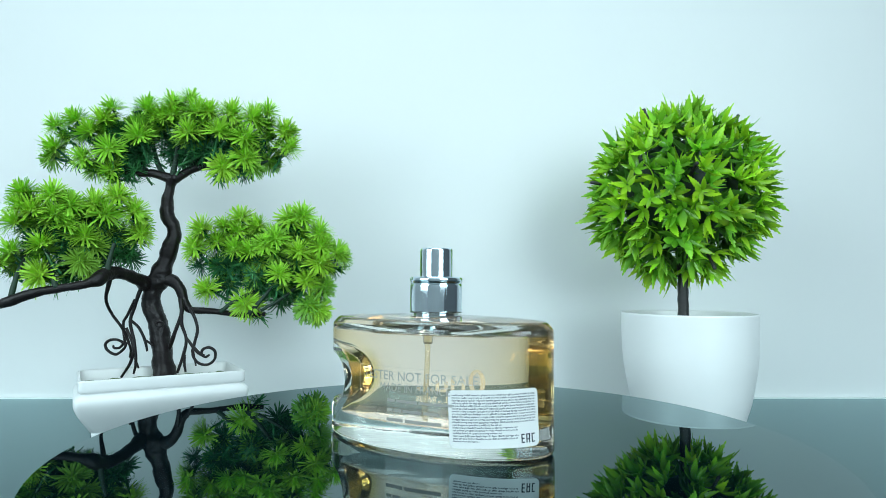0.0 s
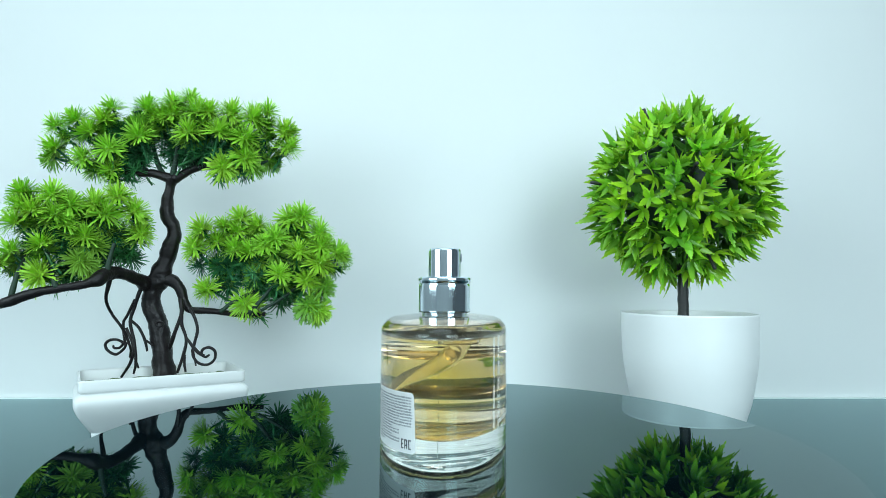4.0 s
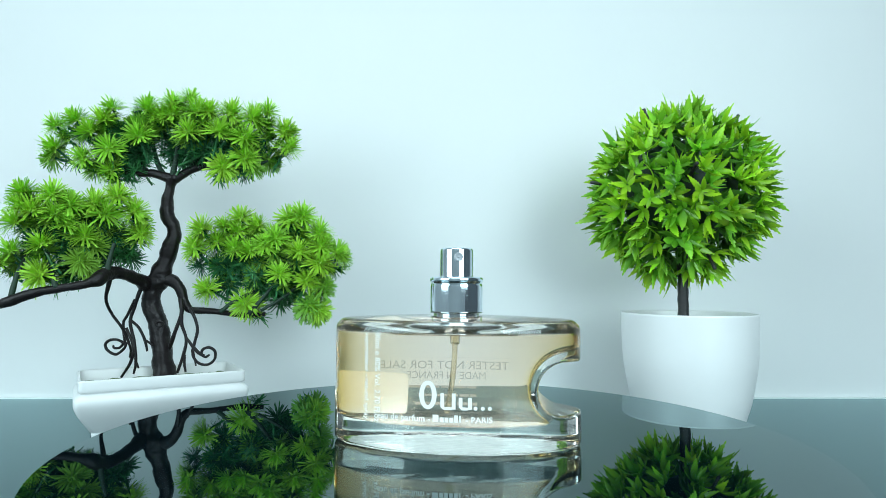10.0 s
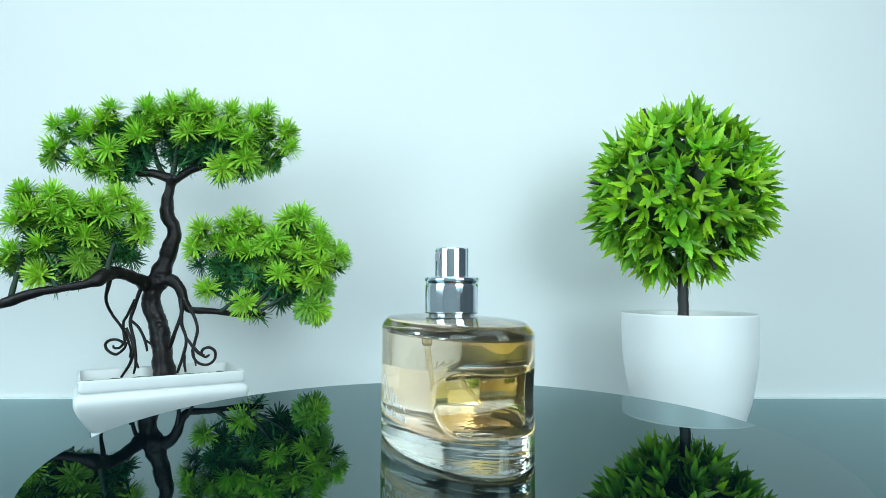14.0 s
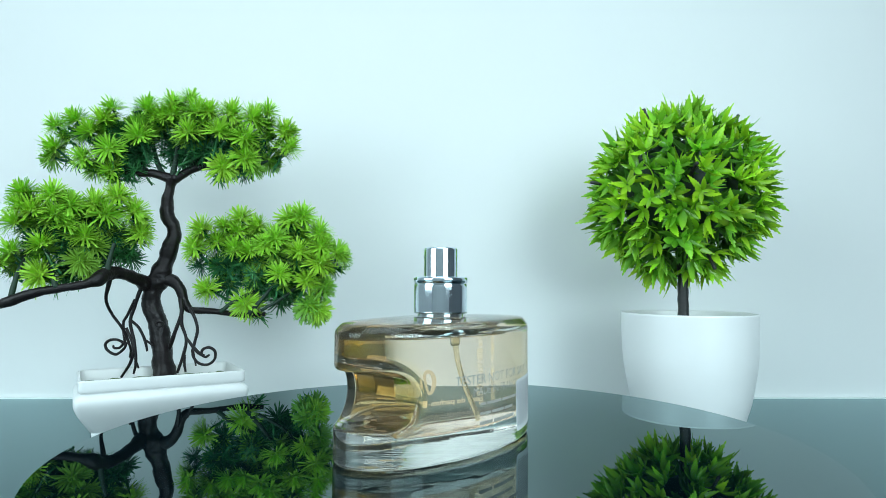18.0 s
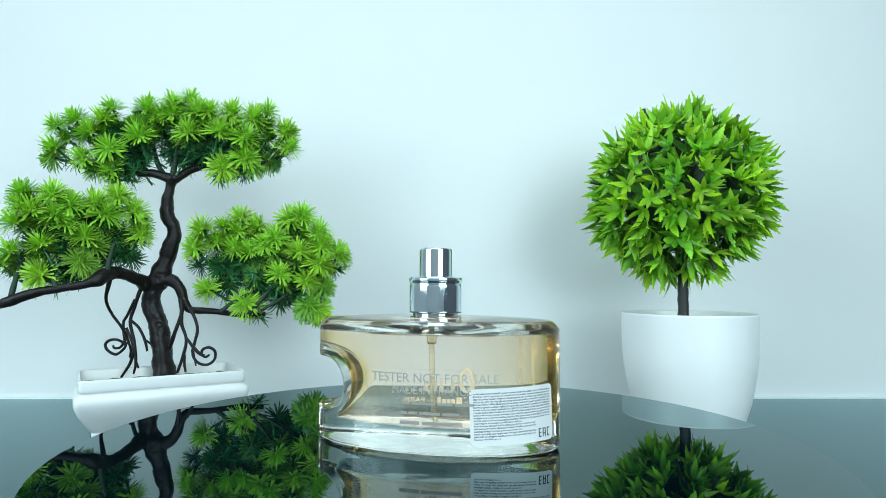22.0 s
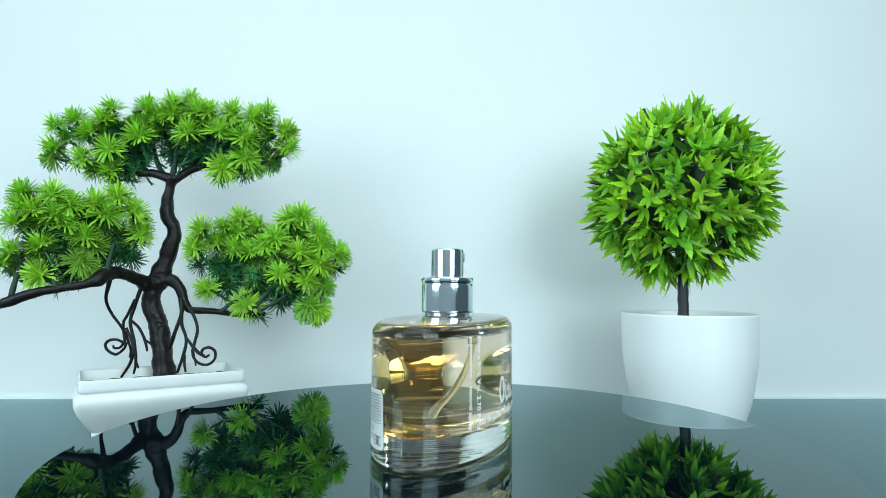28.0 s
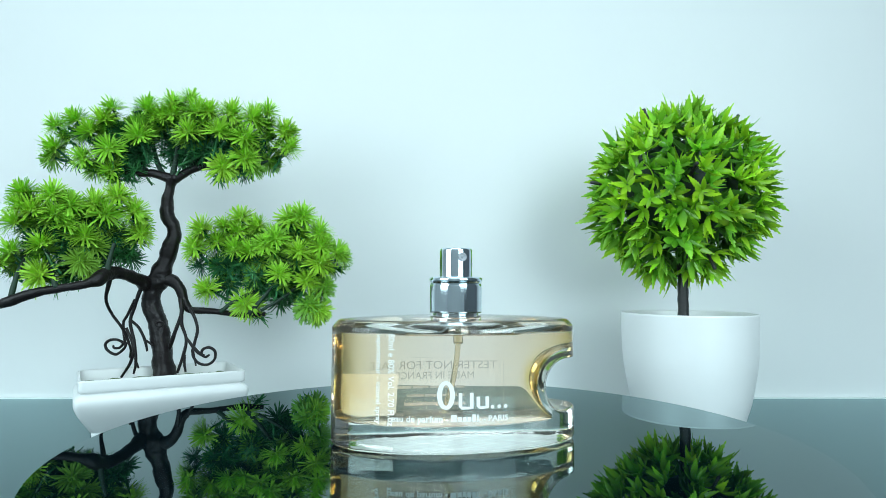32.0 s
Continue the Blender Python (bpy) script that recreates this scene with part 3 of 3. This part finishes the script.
def bonsai():
    root = tagged(new("artificial_bonsai"), "artificial bonsai with green needle pads in a white planter", "artificial plant")
    root.matrix_basis = pose(-0.1930, 0.204, TABLE_Z)
    foot = Vector((0.004, -0.007, 0.038))
    hx, hy, top = 0.0498, 0.0285, 0.0390
    # planter: foot, belly, step and lip, then down the inside
    prof = [(-0.0130, 0.0002), (-0.0098, 0.0003), (-0.0086, 0.0012), (-0.0084, 0.0044), (-0.0086, 0.0056), (-0.0074, 0.0066), (-0.0042, 0.0114), (-0.0004, 0.0176), (0.0020, 0.0236), (0.0020, 0.0275), (0.0004, 0.0299),
            (-0.0014, 0.0308), (-0.0010, 0.0318), (0.0, 0.0326), (0.0, 0.0383), (-0.0004, top), (-0.0012, top), (-0.0017, 0.0383), (-0.0040, 0.0260), (-0.0070, 0.0120)]
    bm = bmesh.new()
    loft(bm, [rounded_ring(bm, hx + d, hy + d, 0.0032, z) for d, z in along(prof, 3)])
    pot = part("planter", bm, WHITE_PLASTIC, root, "glossy white moulded planter with a stepped lip")
    pot.matrix_basis = pose(-0.0008, -0.0005, 0, 0, 0, 31)
    bm = bmesh.new()
    bmesh.ops.create_grid(bm, x_segments=40, y_segments=20, size=1.0)
    for v in bm.verts:
        v.co = Vector((v.co.x * (hx - 0.0026), v.co.y * (hy - 0.0026), 0.0322 + 0.0012 * noise.noise(v.co * 6)))
    soil = part("moss", bm, MOSS, root, "dark green flocked filling")
    soil.matrix_basis = pose(-0.0008, -0.0005, 0, 0, 0, 31)

    def limb(name, pts, parent=root, sides=10, knots=0.16, label=""):
        rows = [(*(Vector((x, y, z)) / 1000 + foot), r / 1000) for x, y, z, r in pts]
        return part(name, tube(bmesh.new(), rows, sides, 7, knots), GREEN_STEM_CORE if name == "twig" else BARK, parent, label)

    limb("trunk", [(-4.9, 13.0, -13.0, 8.5), (-5.8, 13.0, -1.3, 7.6), (-9.1, 13.0, 21.0, 6.5), (-11.8, 13.0, 32.8, 6.7), (-16.2, 13.0, 45.8, 6.1), (-16.1, 13.0, 55.7, 6.1), (-12.7, 13.0, 62.8, 7.4), (-9.8, 13.0, 69.6, 7.0), (-7.9, 13.0, 74.8, 5.7), (-4.6, 12.0, 85.5, 5.2), (-1.7, 12.0, 93.5, 4.8), (-2.3, 11.0, 101.4, 4.4), (-6.5, 11.0, 109.3, 4.8), (-6.3, 10.0, 118.4, 4.0), (-3.8, 9.0, 129.1, 3.3), (-2.3, 8.0, 135.3, 4.4)],
         sides=18, knots=0.2, label="twisted dark brown trunk")
    top_l = limb("branch", [(-2.1, 8.0, 133.7, 3.6), (-14.0, 7.0, 137.5, 3.0), (-25.4, 6.0, 138.0, 2.5), (-36.9, 5.0, 141.0, 2.3), (-45.6, 4.0, 148.6, 1.5)])
    limb("twig", [(-19.2, 7.0, 138.2, 1.9), (-26.1, 10.0, 147.2, 1.5), (-30.1, 12.0, 165.8, 1.0)], top_l)
    limb("twig", [(-7.7, 8.0, 136.1, 1.9), (-14.6, 11.0, 146.3, 1.6), (-20.6, 13.0, 166.1, 1.0)], top_l)
    limb("twig", [(-2.1, 8.0, 135.0, 2.3), (0.5, 6.0, 146.6, 1.7), (3.5, 4.0, 166.1, 1.0)], top_l)
    top_r = limb("branch", [(-1.3, 8.0, 133.7, 3.6), (10.8, 9.0, 140.8, 2.5), (25.4, 7.0, 144.4, 2.1), (41.8, 5.0, 147.4, 1.3)])
    limb("twig", [(5.4, 8.0, 138.5, 1.9), (12.2, 12.0, 147.8, 1.6), (21.0, 14.0, 164.6, 1.0)], top_r)
    limb("twig", [(33.7, 6.0, 145.6, 1.5), (52.3, 9.0, 154.3, 1.2), (69.5, 11.0, 166.1, 0.8)], top_r)
    limb("twig", [(27.4, 7.0, 144.5, 1.5), (51.5, 6.0, 142.8, 1.2), (65.3, 6.0, 146.9, 0.8)], top_r)
    low_l = limb("branch", [(-17.9, 10.0, 59.6, 5.1), (-20.7, -2.0, 64.3, 4.3), (-25.0, -13.0, 67.5, 3.8), (-29.1, -22.0, 67.0, 4.6), (-31.0, -30.0, 63.0, 4.2), (-36.4, -34.0, 60.4, 2.8), (-48.0, -38.0, 57.9, 2.6), (-59.9, -41.0, 55.5, 2.8), (-68.8, -43.0, 52.7, 3.2), (-77.6, -44.0, 49.3, 3.2), (-86.8, -44.0, 46.5, 2.2)], sides=14, knots=0.2)
    limb("twig", [(-28.1, -24, 65.5, 2.2), (-27.3, -24, 74.2, 1.6), (-24.1, -24, 87.0, 1.1)], low_l)
    limb("twig", [(-50.4, -40, 57.9, 1.7), (-57.0, -36, 70.2, 1.4), (-62.6, -34, 89.7, 0.9)], low_l)
    limb("twig", [(-75.2, -44, 52.7, 1.7), (-75.1, -40, 64.7, 1.4), (-73.2, -36, 78.9, 0.9)], low_l)
    low_r = limb("branch", [(-8.4, 13.0, 64.0, 4.8), (-1.2, 13.0, 62.1, 4.3), (3.8, 13.0, 55.8, 3.5), (6.3, 13.0, 48.7, 3.0), (9.7, 13.0, 43.1, 2.8), (14.5, 14.0, 41.9, 2.4), (27.2, 15.0, 41.6, 2.0), (46.9, 16.0, 38.9, 1.9), (62.2, 18.0, 39.6, 1.5)], sides=12)
    limb("twig", [(32.5, 11.0, 41.3, 1.6), (40.7, 12.0, 47.6, 1.4), (55.3, 13.0, 56.0, 1.0)], low_r)
    limb("twig", [(52.9, 9.0, 39.6, 1.6), (69.6, 11.0, 60.1, 1.1), (86.6, 13.0, 80.1, 0.8)], low_r)
    limb("twig", [(61.8, 8.0, 42.4, 1.1), (79.6, 11.0, 54.1, 1.0), (98.7, 13.0, 74.1, 0.8)], low_r)
    for pts in (
            ((-28.2, -20.0, 66.5, 1.9), (-29.0, -20.0, 60.4, 1.7), (-32.1, -17.0, 50.4, 1.2), (-31.9, -10.0, 40.9, 1.1), (-26.3, -8.0, 32.2, 1.1), (-24.2, -5.0, 25.5, 1.1), (-22.5, -2.0, 16.5, 0.9), (-27.1, 6.0, 10.3, 0.7)),
            ((-20.8, 10.0, 60.4, 1.8), (-22.7, 7.0, 53.7, 1.6), (-25.5, 7.0, 43.9, 1.3), (-28.0, 7.0, 34.1, 1.3), (-24.8, 7.0, 20.6, 1.2), (-23.2, 7.0, 7.1, 1.1), (-24.5, 7.0, -1.4, 0.8)),
            ((-25.0, 7.0, 49.8, 1.3), (-30.1, 7.0, 38.8, 1.1), (-32.7, 7.0, 33.3, 1.1), (-31.5, 7.0, 22.5, 1.1), (-30.9, 7.0, 17.8, 0.8)),
            ((-30.6, 7.0, 30.2, 1.1), (-25.5, 7.0, 17.9, 1.2), (-26.7, 7.0, 7.1, 1.2), (-33.0, 7.0, -3.8, 0.9)),
            ((-28.0, 7.0, 35.7, 1.1), (-22.0, 7.0, 30.3, 1.1), (-17.5, 7.0, 21.8, 1.1), (-15.6, 7.0, 14.1, 0.8)),
            ((-18.2, 7.0, 22.2, 0.9), (-14.7, 7.0, 20.3, 0.9), (-11.5, 7.0, 18.0, 0.8)),
            ((-23.2, 7.0, 7.1, 1.0), (-21.1, 7.0, 2.5, 0.7)),
            ((-29.5, 7.0, 20.2, 0.8), (-32.1, 7.0, 15.5, 1.1), (-37.0, 7.0, 12.0, 1.1), (-42.5, 7.0, 14.3, 1.1), (-44.7, 7.0, 18.5, 1.1), (-41.7, 7.0, 21.6, 1.1), (-36.6, 7.0, 22.0, 1.1), (-32.6, 7.0, 19.8, 1.1), (-34.4, 7.0, 16.7, 1.0), (-38.4, 7.0, 16.3, 1.0), (-39.2, 7.0, 18.2, 0.8)),
            ((6.3, 7.0, 50.7, 2.0), (7.3, 7.0, 40.2, 1.6), (4.1, 7.0, 30.4, 1.4), (1.3, 8.0, 22.7, 1.6), (-2.2, 11.0, 15.4, 1.7)),
            ((7.4, 7.0, 39.0, 1.4), (7.7, 7.0, 32.4, 1.3), (11.0, 7.0, 22.8, 1.2), (9.7, 7.0, 13.1, 1.3), (5.5, 7.0, -0.5, 1.1)),
            ((10.1, 7.0, 11.9, 1.1), (10.3, 7.0, 5.3, 1.0), (11.3, 7.0, 0.3, 0.8)),
            ((12.7, 7.0, 44.5, 1.6), (16.9, 7.0, 36.3, 1.2), (18.6, 7.0, 28.6, 1.2), (17.0, 7.0, 20.8, 1.2), (15.9, 7.0, 14.3, 1.1), (17.7, 7.0, 7.3, 0.8), (18.2, 7.0, 4.3, 0.6)),
            ((11.0, 7.0, 23.5, 1.1), (15.4, 7.0, 18.1, 1.3), (19.9, 7.0, 13.2, 1.3), (23.8, 7.0, 11.2, 1.1)),
            ((15.5, 7.0, 15.8, 1.1), (16.4, 7.0, 10.4, 1.1), (20.5, 7.0, 6.1, 1.1), (26.3, 7.0, 5.4, 1.1), (30.9, 7.0, 8.9, 1.1), (31.1, 7.0, 14.3, 1.1), (27.2, 7.0, 17.0, 1.1), (22.9, 7.0, 15.8, 1.1), (21.8, 7.0, 12.3, 1.1), (24.6, 7.0, 10.5, 1.0), (27.3, 7.0, 12.0, 0.8)),):
        limb("aerial_root", [(x, y, z, w * 0.88) for x, y, z, w in pts], sides=8, knots=0.1)

    ring = [(-7.2 + 2.6 * math.cos(a), 6.2, 32.9 + 1.7 * math.sin(a), 0.55) for a in [radians(30 * i) for i in range(13)]]
    limb("knot", ring, sides=6, knots=0.0)

    # tufts: bright ones on the outside of each pad, looking up and out; deep green ones lower and further in, their
    # colour darkened for the shade there
    kinds = [needle_tuft(i, 124, 0.0115, 97, 0.00057, 0.017) for i in range(4)]
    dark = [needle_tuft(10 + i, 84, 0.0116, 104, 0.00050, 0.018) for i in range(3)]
    green = [needle_tuft(20 + i, 116, 0.0115, 98, 0.00056, 0.017) for i in range(3)]
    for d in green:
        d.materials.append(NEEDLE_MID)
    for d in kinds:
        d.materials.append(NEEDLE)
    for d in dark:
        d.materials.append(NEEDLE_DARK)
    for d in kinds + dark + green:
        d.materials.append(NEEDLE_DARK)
    rng = random.Random(11)
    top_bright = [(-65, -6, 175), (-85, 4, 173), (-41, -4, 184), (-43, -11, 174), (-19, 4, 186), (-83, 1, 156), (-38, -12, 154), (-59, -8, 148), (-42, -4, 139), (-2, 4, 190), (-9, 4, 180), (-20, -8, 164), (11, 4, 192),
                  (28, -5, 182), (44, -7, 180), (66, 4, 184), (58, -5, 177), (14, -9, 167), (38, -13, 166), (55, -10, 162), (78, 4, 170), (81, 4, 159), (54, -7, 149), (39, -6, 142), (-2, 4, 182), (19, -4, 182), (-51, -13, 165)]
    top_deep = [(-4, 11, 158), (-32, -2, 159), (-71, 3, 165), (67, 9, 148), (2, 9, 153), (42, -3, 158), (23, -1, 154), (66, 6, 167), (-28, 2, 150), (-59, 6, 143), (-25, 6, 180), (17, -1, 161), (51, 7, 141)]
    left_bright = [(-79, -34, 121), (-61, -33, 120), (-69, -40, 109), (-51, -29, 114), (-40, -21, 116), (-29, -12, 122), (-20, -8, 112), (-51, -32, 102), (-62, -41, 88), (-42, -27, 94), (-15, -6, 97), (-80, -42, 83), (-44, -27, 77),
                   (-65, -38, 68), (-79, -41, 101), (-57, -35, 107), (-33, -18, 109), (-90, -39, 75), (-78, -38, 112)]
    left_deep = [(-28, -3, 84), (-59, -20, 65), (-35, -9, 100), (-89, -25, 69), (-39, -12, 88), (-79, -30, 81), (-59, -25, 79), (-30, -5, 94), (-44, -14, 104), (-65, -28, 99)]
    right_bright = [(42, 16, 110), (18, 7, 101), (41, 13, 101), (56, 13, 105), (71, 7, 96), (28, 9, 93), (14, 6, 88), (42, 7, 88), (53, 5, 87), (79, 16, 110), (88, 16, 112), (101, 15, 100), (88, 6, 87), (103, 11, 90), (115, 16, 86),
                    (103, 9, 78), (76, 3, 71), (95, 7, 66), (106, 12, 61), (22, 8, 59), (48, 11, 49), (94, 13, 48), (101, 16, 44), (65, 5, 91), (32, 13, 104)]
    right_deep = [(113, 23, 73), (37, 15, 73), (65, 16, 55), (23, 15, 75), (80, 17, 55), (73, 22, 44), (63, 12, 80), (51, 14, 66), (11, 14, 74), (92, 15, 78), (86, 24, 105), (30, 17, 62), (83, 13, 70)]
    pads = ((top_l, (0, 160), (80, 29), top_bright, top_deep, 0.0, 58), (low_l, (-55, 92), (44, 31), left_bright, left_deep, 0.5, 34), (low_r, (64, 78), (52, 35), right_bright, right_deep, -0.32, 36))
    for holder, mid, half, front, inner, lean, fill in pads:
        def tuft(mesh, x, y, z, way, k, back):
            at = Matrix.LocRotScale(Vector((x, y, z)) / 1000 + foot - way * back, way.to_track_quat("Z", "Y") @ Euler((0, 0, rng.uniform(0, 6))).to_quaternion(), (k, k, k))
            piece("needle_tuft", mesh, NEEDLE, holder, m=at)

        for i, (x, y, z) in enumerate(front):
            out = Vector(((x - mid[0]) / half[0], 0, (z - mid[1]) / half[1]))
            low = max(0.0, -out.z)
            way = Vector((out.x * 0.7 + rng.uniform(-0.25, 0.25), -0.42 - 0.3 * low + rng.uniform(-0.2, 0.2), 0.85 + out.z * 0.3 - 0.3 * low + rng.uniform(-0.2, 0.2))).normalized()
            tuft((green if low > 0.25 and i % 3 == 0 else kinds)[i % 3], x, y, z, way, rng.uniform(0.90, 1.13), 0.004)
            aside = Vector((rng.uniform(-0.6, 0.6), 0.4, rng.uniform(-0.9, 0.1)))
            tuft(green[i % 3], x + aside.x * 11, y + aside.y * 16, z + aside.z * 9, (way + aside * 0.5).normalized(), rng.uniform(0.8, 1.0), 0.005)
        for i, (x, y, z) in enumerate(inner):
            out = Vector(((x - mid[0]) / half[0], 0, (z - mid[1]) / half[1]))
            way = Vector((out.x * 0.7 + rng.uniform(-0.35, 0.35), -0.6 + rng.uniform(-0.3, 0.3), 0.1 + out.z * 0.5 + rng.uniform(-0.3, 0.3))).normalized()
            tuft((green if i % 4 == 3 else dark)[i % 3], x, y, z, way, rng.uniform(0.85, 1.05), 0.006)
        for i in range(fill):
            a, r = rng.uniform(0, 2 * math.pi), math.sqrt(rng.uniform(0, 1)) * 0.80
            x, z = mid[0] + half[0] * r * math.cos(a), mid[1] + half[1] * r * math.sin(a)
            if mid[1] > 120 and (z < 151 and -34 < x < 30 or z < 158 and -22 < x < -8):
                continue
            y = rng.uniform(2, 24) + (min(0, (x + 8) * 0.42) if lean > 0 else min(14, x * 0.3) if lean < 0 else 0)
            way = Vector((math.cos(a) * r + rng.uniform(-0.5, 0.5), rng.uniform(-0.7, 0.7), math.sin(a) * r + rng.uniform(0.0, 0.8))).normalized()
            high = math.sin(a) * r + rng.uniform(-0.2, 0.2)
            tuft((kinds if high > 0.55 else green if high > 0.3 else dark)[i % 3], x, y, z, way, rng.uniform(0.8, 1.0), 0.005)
    return root


bonsai()


# ---- the ball topiary ----
def leaf_sprig(seed, leaves, length):
    """A sprig of toothed, folded and bent leaves that spread from the origin round the z axis."""
    rng = random.Random(seed)
    verts, faces = [], []
    for i in range(leaves):
        yaw = 2 * math.pi * i / leaves + rng.uniform(-0.35, 0.35)
        tilt = radians(rng.uniform(42, 88) if i else 30)
        way = Vector((math.sin(tilt) * math.cos(yaw), math.sin(tilt) * math.sin(yaw), math.cos(tilt)))
        side = Vector((-math.sin(yaw), math.cos(yaw), 0))
        side = (side + way.cross(side) * rng.uniform(-0.5, 0.5)).normalized()
        up = side.cross(way)
        n = length * rng.uniform(0.75, 1.12)
        wide, droop, teeth = n * rng.uniform(0.145, 0.185), rng.uniform(-0.62, -0.05) * n, 7
        base = len(verts)
        outline = [(0.0, 0.10)]
        for k in range(teeth):
            f = (k + 0.9) / (teeth + 0.6)
            full = math.sin(math.pi * (0.10 + 0.90 * f) ** 0.85) ** 0.9
            outline += [(f - 0.045, full * 0.90), (f + 0.03, full * 1.08)]
        outline.append((1.0, 0.0))
        for f, w in outline:
            mid = way * n * f + up * droop * f * f
            verts += [mid + side * wide * w + up * wide * w * 0.4, mid, mid - side * wide * w + up * wide * w * 0.4]
        for k in range(len(outline) - 1):
            a = base + 3 * k
            faces += [(a, a + 1, a + 4, a + 3), (a + 1, a + 2, a + 5, a + 4)]
    data = bpy.data.meshes.new("leaf_sprig")
    data.from_pydata(verts, [], faces)
    data.polygons.foreach_set("use_smooth", [True] * len(data.polygons))
    data.update()
    return data


def topiary():
    root = tagged(new("artificial_topiary"), "artificial ball topiary of green toothed leaves in a white pot", "artificial plant")
    root.matrix_basis = pose(0.1724, 0.2142, TABLE_Z - 0.0040) @ Matrix.Scale(1.04, 4)
    LIFT = 0.0048   # how much the pot stands taller than its taper
    prof = [(0.0, 0.0038), (0.0290, 0.0038), (0.0316, 0.0048), (0.0345, 0.0090), (0.0372, 0.0180), (0.0394, 0.0290), (0.0416, 0.0430), (0.0425, 0.0580), (0.0429, 0.0752),
            (0.0427, 0.0763), (0.0419, 0.0763), (0.0415, 0.0752), (0.0402, 0.0600), (0.0394, 0.0430)]
    bm = bmesh.new()
    prof = [(r * 1.022, z + min(LIFT, max(0.0, z - 0.0048) * 3)) for r, z in prof]
    lathe(bm, prof[:2] + along(prof[2:9], 5) + prof[9:], 96)
    part("pot", bm, WHITE_PLASTIC, root, "glossy white round plastic pot")
    bm = bmesh.new()
    lathe(bm, [(0.0408, 0.0663), (0.032, 0.0668), (0.020, 0.0676), (0.010, 0.0670), (0, 0.0674)], 64)
    part("filling", bm, FOAM, root, "pale filling inside the pot", m=None)
    bm = bmesh.new()
    tube(bm, [(-0.0030, 0, 0.063, 0.0037), (-0.0030, 0, 0.090, 0.0036), (-0.003, 0, 0.120, 0.0036), (-0.004, 0, 0.160, 0.003)], 14, 8, 0.12)
    stem = part("stem", bm, STEM, root, "ribbed black plastic stem")
    mid, radius = Vector((-0.0058, -0.002, 0.1612)), 0.0532
    # a dark core stands in for the shade in the gaps between leaves
    bm = bmesh.new()
    bmesh.ops.create_icosphere(bm, subdivisions=3, radius=radius * 0.70)
    for v in bm.verts:
        v.co = v.co * (1 + 0.12 * noise.noise(v.co * 90)) + mid
    crown = part("crown", bm, GREEN_STEM_CORE, root, "dense ball of toothed green leaves round a dark core that stands in for shade")
    for x, y, z in ((-0.46, -0.3, 0.84), (-0.98, -0.2, 0.1), (0.55, -0.2, 0.80), (-0.2, -0.95, 0.15), (0.1, -0.6, -0.78)):
        way = Vector((x, y, z)).normalized()
        rows = [(*(mid + way * radius * f), 0.0011) for f in (0.5, 0.9, 1.22)]
        part("twig", tube(bmesh.new(), rows, 7, 3), STEM, crown)
    kinds = [leaf_sprig(40 + i, 7, 0.0132) for i in range(5)]
    dark = [leaf_sprig(60 + i, 6, 0.0140) for i in range(3)]
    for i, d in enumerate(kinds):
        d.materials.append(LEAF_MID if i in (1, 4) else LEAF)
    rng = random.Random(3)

    def spots(count, deep, turn):
        """Poses spread evenly over the ball, each sprig looking outwards with some scatter."""
        for i in range(count):
            z, a = 1 - 2 * (i + 0.5) / count, i * 2.39996 + turn
            way = Vector((math.sqrt(1 - z * z) * math.cos(a), math.sqrt(1 - z * z) * math.sin(a), z))
            way = (way + Vector([rng.uniform(-0.16, 0.16) for _ in range(3)])).normalized()
            face = (way + Vector([rng.uniform(-0.55, 0.55) for _ in range(3)])).normalized()
            k = rng.uniform(0.82, 1.15)
            yield Matrix.LocRotScale(mid + way * radius * deep * rng.uniform(0.92, 1.05), face.to_track_quat("Z", "Y") @ Euler((0, 0, rng.uniform(0, 6))).to_quaternion(), (k, k, k))

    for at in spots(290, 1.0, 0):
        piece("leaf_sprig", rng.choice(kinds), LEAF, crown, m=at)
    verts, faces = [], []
    for at in spots(130, 0.84, 1):   # the leaves further in, their shade put into the colour, too many to tell apart
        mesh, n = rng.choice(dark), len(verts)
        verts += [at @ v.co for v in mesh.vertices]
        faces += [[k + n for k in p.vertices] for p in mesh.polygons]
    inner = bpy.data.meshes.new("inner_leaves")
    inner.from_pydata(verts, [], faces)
    tagged(piece("inner_leaves", inner, LEAF_DARK, crown, "inner leaves of the ball, their shade put into a deep green"), kind="stuff")
    return root


topiary()


# ---- what moves: the platter turns clockwise and carries the bottle ----
FACING, SPEED = 9.6, 15.652   # when the front faces the camera, and degrees a second


def motions():
    rows = [float(t) for t in range(33)]
    walk(bottle, [(t, pose(0, 0, 0.0, 0, 0, -SPEED * (t - FACING)) @ pose(0.0037, 0.0007, 0)) for t in rows])
    walk(platter, [(t, pose(0, 0, 0, 0, 0, -SPEED * (t - FACING))) for t in rows])


motions()
